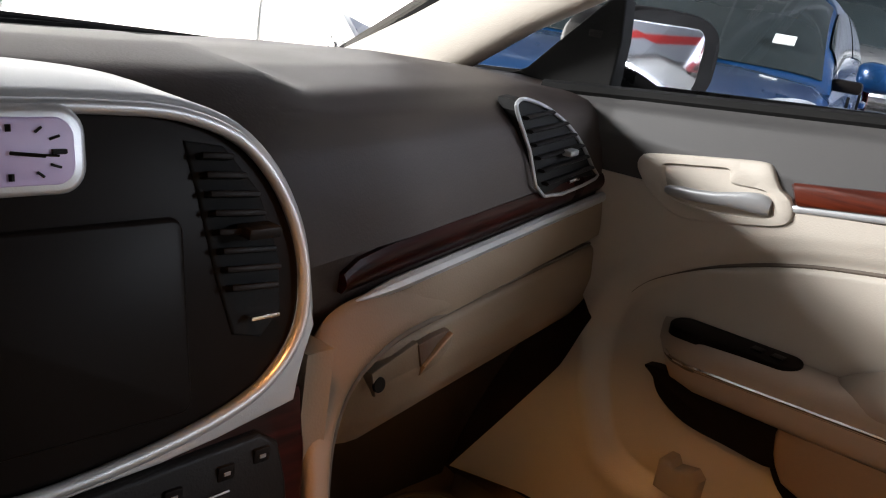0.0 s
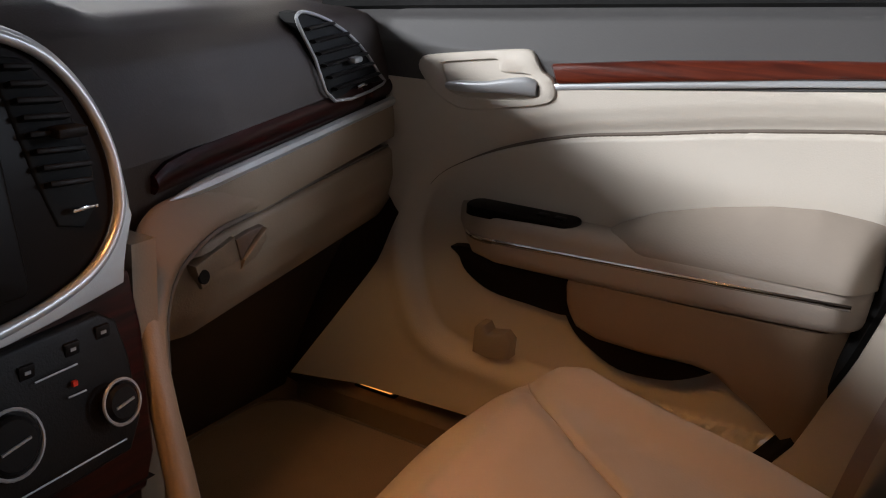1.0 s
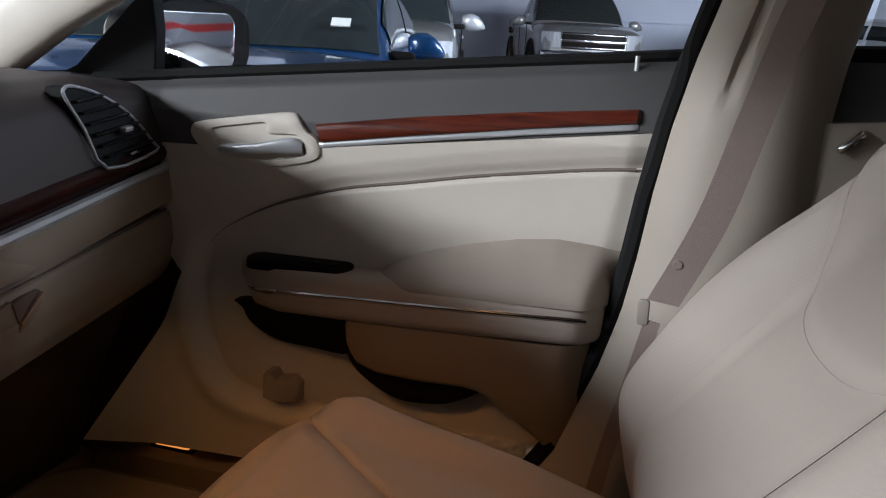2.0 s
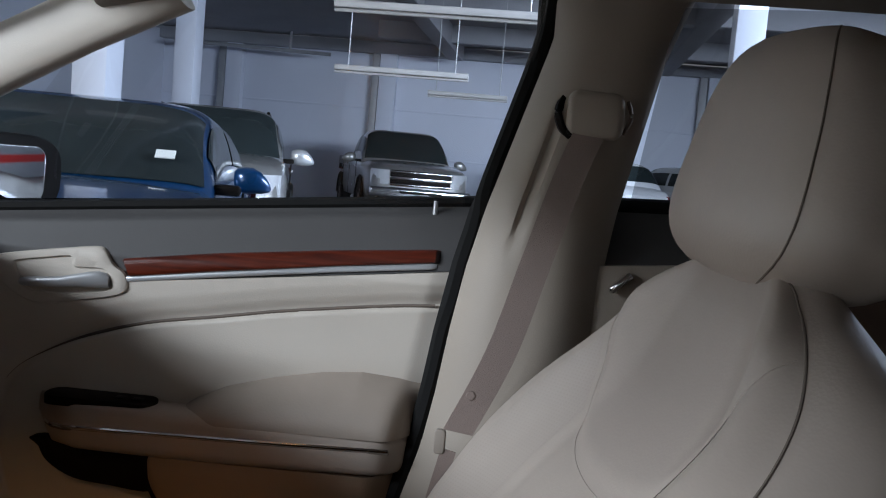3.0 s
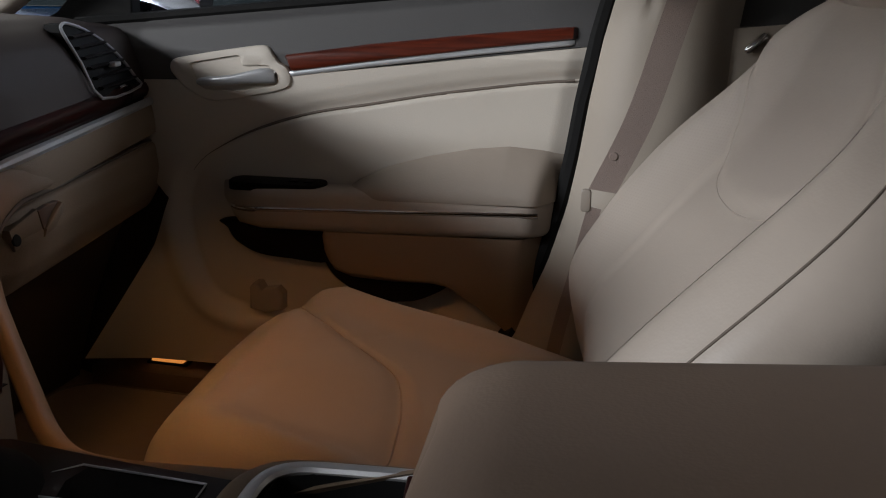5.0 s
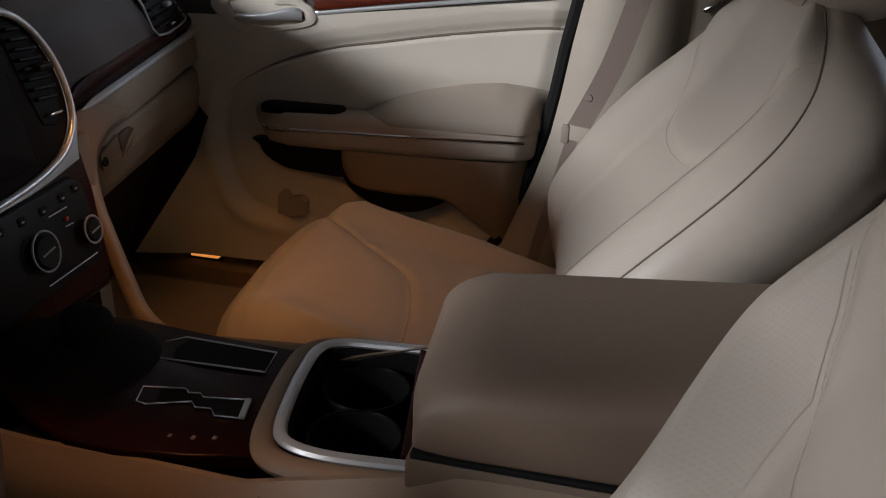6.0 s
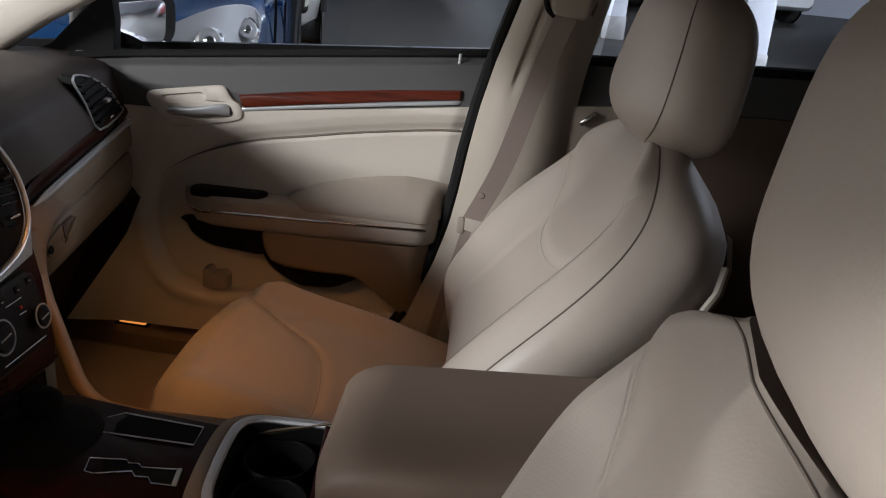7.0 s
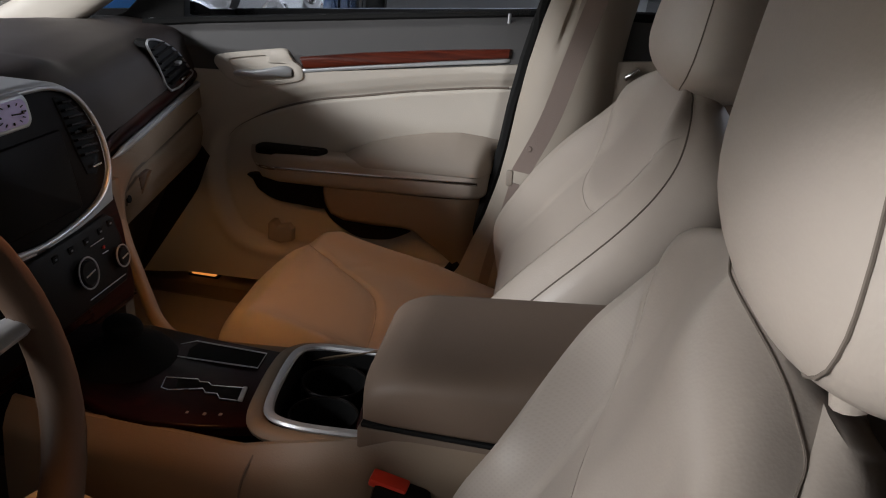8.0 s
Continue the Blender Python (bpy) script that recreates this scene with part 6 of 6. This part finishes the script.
        part("mirror_arm", block(m @ Vector((edge_pt(0, 1, lo)[0] - 0.13, s * (w - 0.03), belt - 0.01)), (0.07, 0.12, 0.05), 0.015, turn), BLACK, mh)
        if pickup or chrome_front:
            part("headlight", sheet(lambda u, v: m @ Vector((0.02 - 0.20 * u * u, s * w * (0.60 + 0.32 * u), nose - 0.33 + 0.27 * v)), 8, 6, m.to_3x3() @ Vector((-0.05, 0, 0))), HEADW, car, "bright rectangular headlight")
            part("headlight_lens", sheet(lambda u, v: m @ Vector((0.035 - 0.20 * u * u, s * w * (0.60 + 0.32 * u), nose - 0.33 + 0.27 * v)), 8, 6), LENS, car)
        else:
            def lampf(u, v, o=0.0):
                x = -0.02 - 0.62 * u ** 1.3
                hgt = (0.15 + 0.10 * math.sin(math.pi * u)) * (1 - 0.75 * u ** 2)
                return m @ Vector((x + 0.10 + o, s * w * (0.52 + 0.46 * math.sin(math.pi / 2 * min(1, u * 1.25))), nose - 0.22 + 0.20 * u + hgt * v))
            bowl = part("headlight", sheet(lambda u, v: lampf(u, v), 14, 6, m.to_3x3() @ Vector((-0.06, 0, -0.02))), SATIN, car, "swept-back clear headlight")
            for u0, rr in ((0.12, 0.050), (0.36, 0.066), (0.62, 0.058)):
                p, out = lampf(u0, 0.5, 0.022), (m.to_3x3() @ Vector((0.85, s * 0.40, 0.35))).normalized()
                part("lamp_bowl", disc(p, out, rr, 0.05, 0.018), CHROME, bowl)
                part("lamp_ring", disc(p + out * 0.014, out, rr * 0.72, 0.03, 0.010), PIPE, bowl)
                part("bulb", disc(p + out * 0.022, out, rr * 0.38, 0.03, 0.012), CHROME, bowl)
            part("headlight_lens", sheet(lambda u, v: lampf(u, v, 0.035), 14, 6), LENS, bowl)
        for xw in (-0.185 * L, -0.795 * L):
            wheel_at(m, xw, s * (w - 0.11), wheel_r, car)
            part("wheel_arch", tube([m @ Vector((xw + (wheel_r + 0.05) * math.cos(a), s * (w + 0.0), wheel_r + (wheel_r + 0.05) * math.sin(a))) for a in np.linspace(0, math.pi, 14)], 0.035, 6), RUBBER, car)
            # a flat black disc plays the shade inside the arch
            part("arch_shade", disc(m @ Vector((xw, s * (w + 0.002), wheel_r + 0.02)), m.to_3x3() @ Vector((0, s, 0)), wheel_r + 0.05, 0.01), RUBBER, car)
        part("tail_lamp", sheet(lambda u, v: m @ Vector((-L - 0.012 + 0.30 * u * u + 0.05 * v, s * (w * 0.60 + w * 0.37 * math.sin(math.pi / 2 * u)), belt - 0.26 + 0.04 * u + (0.17 - 0.05 * u) * v)), 10, 6, m.to_3x3() @ Vector((0.06, 0, 0))), TAILRED, car, "dark red wrap-round tail lamp")
        for xd in (-0.36 * L, -0.56 * L):
            part("door_handle", block(m @ Vector((xd - 0.12, s * (w + 0.004), belt - 0.12)), (0.16, 0.03, 0.03), 0.01, turn), paint, car)
            part("door_gap", block(m @ Vector((xd + 0.18, s * (w - 0.003), (belt + 0.3) / 2 + 0.02)), (0.008, 0.012, belt - 0.42), 0, turn), RUBBER, car)
    turn = m.to_3x3().to_4x4()
    if pickup or chrome_front:
        g = part("grille", block(m @ Vector((0.0, 0, nose - 0.20)), (0.06, 1.15 * w, 0.30), 0.02, turn), BLACK, car, "black grille with bright bars")
        for z in (nose - 0.08, nose - 0.20, nose - 0.32):
            part("grille_bar", block(m @ Vector((0.035, 0, z)), (0.03, 1.17 * w, 0.05 if z == nose - 0.20 else 0.025), 0.008, turn), CHROME, g)
        part("bumper", block(m @ Vector((0.03, 0, 0.60)), (0.20, 1.92 * w, 0.20), 0.05, turn, segments=3), CHROME, car, "bright metal bumper")
        part("valance", block(m @ Vector((0.0, 0, 0.44)), (0.16, 1.7 * w, 0.18), 0.05, turn, segments=3), BLACK, car, "black valance under the bumper")
        part("bumper_slot", block(m @ Vector((0.128, 0, 0.62)), (0.012, 0.80 * w, 0.05), 0.004, turn), BLACK, car)
        for s in (1, -1):
            part("fog_lamp", disc(m @ Vector((0.075, s * 0.78 * w, 0.47)), m.to_3x3() @ Vector((1, 0, 0)), 0.07, 0.04, 0.01), LENSBULB, car, "round fog lamp")
        part("plate", block(m @ Vector((0.09, 0, 0.45)), (0.012, 0.32, 0.12), 0.004, turn), PAPER, car)
    else:
        g = part("grille", block(m @ Vector((0.015, 0, 0.42)), (0.10, 1.05 * w, 0.20), 0.04, turn), RUBBER, car, "black lower grille")
        for z in (0.37, 0.42, 0.47):
            part("grille_bar", block(m @ Vector((0.07, 0, z)), (0.015, 1.0 * w, 0.014), 0.003, turn), BLACK, g)
        part("plate", block(m @ Vector((0.075, 0, 0.56)), (0.012, 0.32, 0.11), 0.004, turn), PAPER, car)
    part("wiper", tube([m @ Vector(edge_pt(0, 0.6, lo + 0.035)) + m.to_3x3() @ Vector((0.03, 0, 0.01)), m @ Vector(edge_pt(0, -0.3, lo + 0.05)) + m.to_3x3() @ Vector((0.03, 0, 0.01))], 0.010, 6), RUBBER, car)
    if plate_card:
        e = edge_pt(0, 0.0, lo + 0.10)
        p = m @ (Vector((e[0] + 0.105, plate_card, e[2] + 0.03)))
        part("paper_card", block(p, (0.006, 0.085, 0.055), 0, turn @ Matrix.Rotation(radians(-52), 4, "Y")), PAPER, car, "white paper card behind the windscreen")
    if not pickup and not chrome_front:
        return car
    if pickup:
        part("bed", block(m @ Vector((-0.81 * L, 0, belt - 0.06)), (0.36 * L, 1.9 * w, 0.30), 0.03, turn), paint, car, "open load bed")
    else:
        for s in (1, -1):
            part("roof_rail", tube([m @ Vector((-a1 - 0.25, s * wt * 0.86, height - 0.03)), m @ Vector((-a2 + 0.1, s * wt * 0.86, height - 0.04))], 0.02, 6), BLACK, car)
    return car


GLASSDARK = material("dark_reflecting_car_glass", (0.020, 0.026, 0.027), 0.08, vary=0.3, gloss=0.18)
HEADW = material("clear_headlamp_glass", (0.72, 0.73, 0.75), 0.15, 0.35, vary=0.2, scale=30)
LENSBULB = material("lamp_bulb_glass", (0.7, 0.68, 0.6), 0.1, 0.6, vary=0.05)
parked_car("hatchback", pose(2.206, 1.824, 0, 0, 0, 195), "blue metallic hatchback parked facing the car", BLUEP, 4.0, 0.86, 1.30, 0.90, 0.80, 0.30, plate_card=0.56)
parked_car("suv", pose(7.5, 3.1, 0, 0, 0, 196), "silver-grey sport utility car parked behind the hatchback", SILVERP, 4.4, 0.87, 1.57, 1.04, 0.96, 0.34, chrome_front=True)
parked_car("pickup", pose(17.25, 2.5, 0, 0, 0, 200), "silver-grey pickup truck with a bright grille and bumper", SILVERP, 5.3, 1.02, 1.84, 1.17, 1.08, 0.40, pickup=True)
parked_car("wagon", pose(21.9, 0.3, 0, 0, 0, 25), "white estate car parked with its tail to the aisle", WHITEP, 4.5, 0.88, 1.60, 1.06, 0.90, 0.33)
parked_car("wagon", pose(22.07, -1.7, 0, 0, 0, 25), "white estate car parked beside another by the columns", WHITEP, 4.5, 0.88, 1.58, 1.04, 0.90, 0.33)
parked_car("saloon", pose(9.8, -3.9, 0, 0, 0, 165), "dark maroon saloon in the shade", MAROONP, 4.5, 0.88, 1.46, 0.92, 0.80, 0.32)
parked_car("saloon", pose(2.6, -9.6, 0, 0, 0, 95), "dark maroon saloon before the red-banded wall", MAROONP, 4.5, 0.88, 1.46, 0.92, 0.80, 0.32)
parked_car("saloon", pose(5.2, -9.8, 0, 0, 0, 92), "silver saloon before the red-banded wall", SILVERP, 4.5, 0.88, 1.46, 0.92, 0.80, 0.32)
parked_car("saloon", pose(7.6, -9.8, 0, 0, 0, 88), "white saloon before the red-banded wall", WHITEP, 4.5, 0.88, 1.46, 0.92, 0.80, 0.32)


# ---- the outside of the car that the camera sits in ----
def own_body():
    def ring(y, zb, zt, k):
        half = [(0.0, 0.0), (0.86, 0.0), (0.96, 0.08), (1.0, 0.30), (0.995, 0.55), (0.975, 0.80), (0.93, 0.94), (0.85, 1.0), (0.5, 1.03), (0.0, 1.04)]
        pts = [(a * 0.93 * k, zb + (zt - zb) * b) for a, b in half]
        return [Vector((x, y, z)) for x, z in pts] + [Vector((-x, y, z)) for x, z in pts[-2:0:-1]]
    part("front_body", loft([ring(y, zb, zt, k) for y, zb, zt, k in ((1.085, 0.25, 0.885, 0.985), (1.5, 0.25, 0.89, 1.0), (2.1, 0.25, 0.85, 0.99), (2.4, 0.25, 0.79, 0.93), (2.52, 0.28, 0.70, 0.85), (2.56, 0.32, 0.62, 0.78))]), OWNP, shell, "dark painted bonnet and wings")
    part("tail_body", loft([ring(y, zb, zt, k) for y, zb, zt, k in ((-1.76, 0.25, 0.96, 0.985), (-2.1, 0.25, 0.95, 0.98), (-2.4, 0.28, 0.92, 0.92), (-2.5, 0.34, 0.80, 0.86))]), OWNP, shell, "dark painted boot")
    part("underbody", block((0, 0, 0.33), (1.70, 4.6, 0.16), 0.03), RUBBER, shell)
    for s in (-1, 1):
        part("rocker", block((s * 0.885, -0.3, 0.36), (0.09, 2.8, 0.16), 0.03), OWNP, shell)
        part("quarter_panel", sheet(lambda u, v: Vector((s * (0.915 - 0.02 * u), -1.09 - 0.68 * u, 0.30 + (0.70 - 0.04 * u) * v)), 8, 8, (-s * 0.02, 0, 0)), OWNP, shell)
        part("rear_pillar", sheet(lambda u, v: Vector((s * (0.88 - 0.20 * v), -1.10 - 0.62 * u + 0.30 * u * v, 0.99 - 0.02 * u + 0.28 * v)), 8, 8, (-s * 0.02, 0, 0)), OWNP, shell)
        for y in (1.55, -1.50):
            wheel_at(pose(0, 0, 0, 0, 0, 90), y, s * 0.83, 0.34, shell)
            # no hollow here: the arch's inner shade is a black disc
            part("wheel_arch", disc((s * 0.936, y, 0.36), (s, 0, 0), 0.39, 0.01), RUBBER, shell)
    part("rear_door_skin", sheet(lambda u, v: Vector((-0.915, -0.36 - 0.75 * u, 0.36 + 0.66 * v)), 6, 6, (0.02, 0, 0)), OWNP, shell)
    part("rear_door_glass", sheet(lambda u, v: Vector((-0.87 + 0.19 * v, -0.36 - 0.70 * u, 1.02 + 0.24 * v)), 6, 4, (0.005, 0, 0)), GLASSDARK, shell)
    part("boot_slope", sheet(lambda u, v: Vector((-0.80 + 1.6 * u, -1.72 - 0.06 * v, 1.0 - 0.02 * v)), 6, 3, (0, 0, -0.02)), OWNP, shell)


own_body()
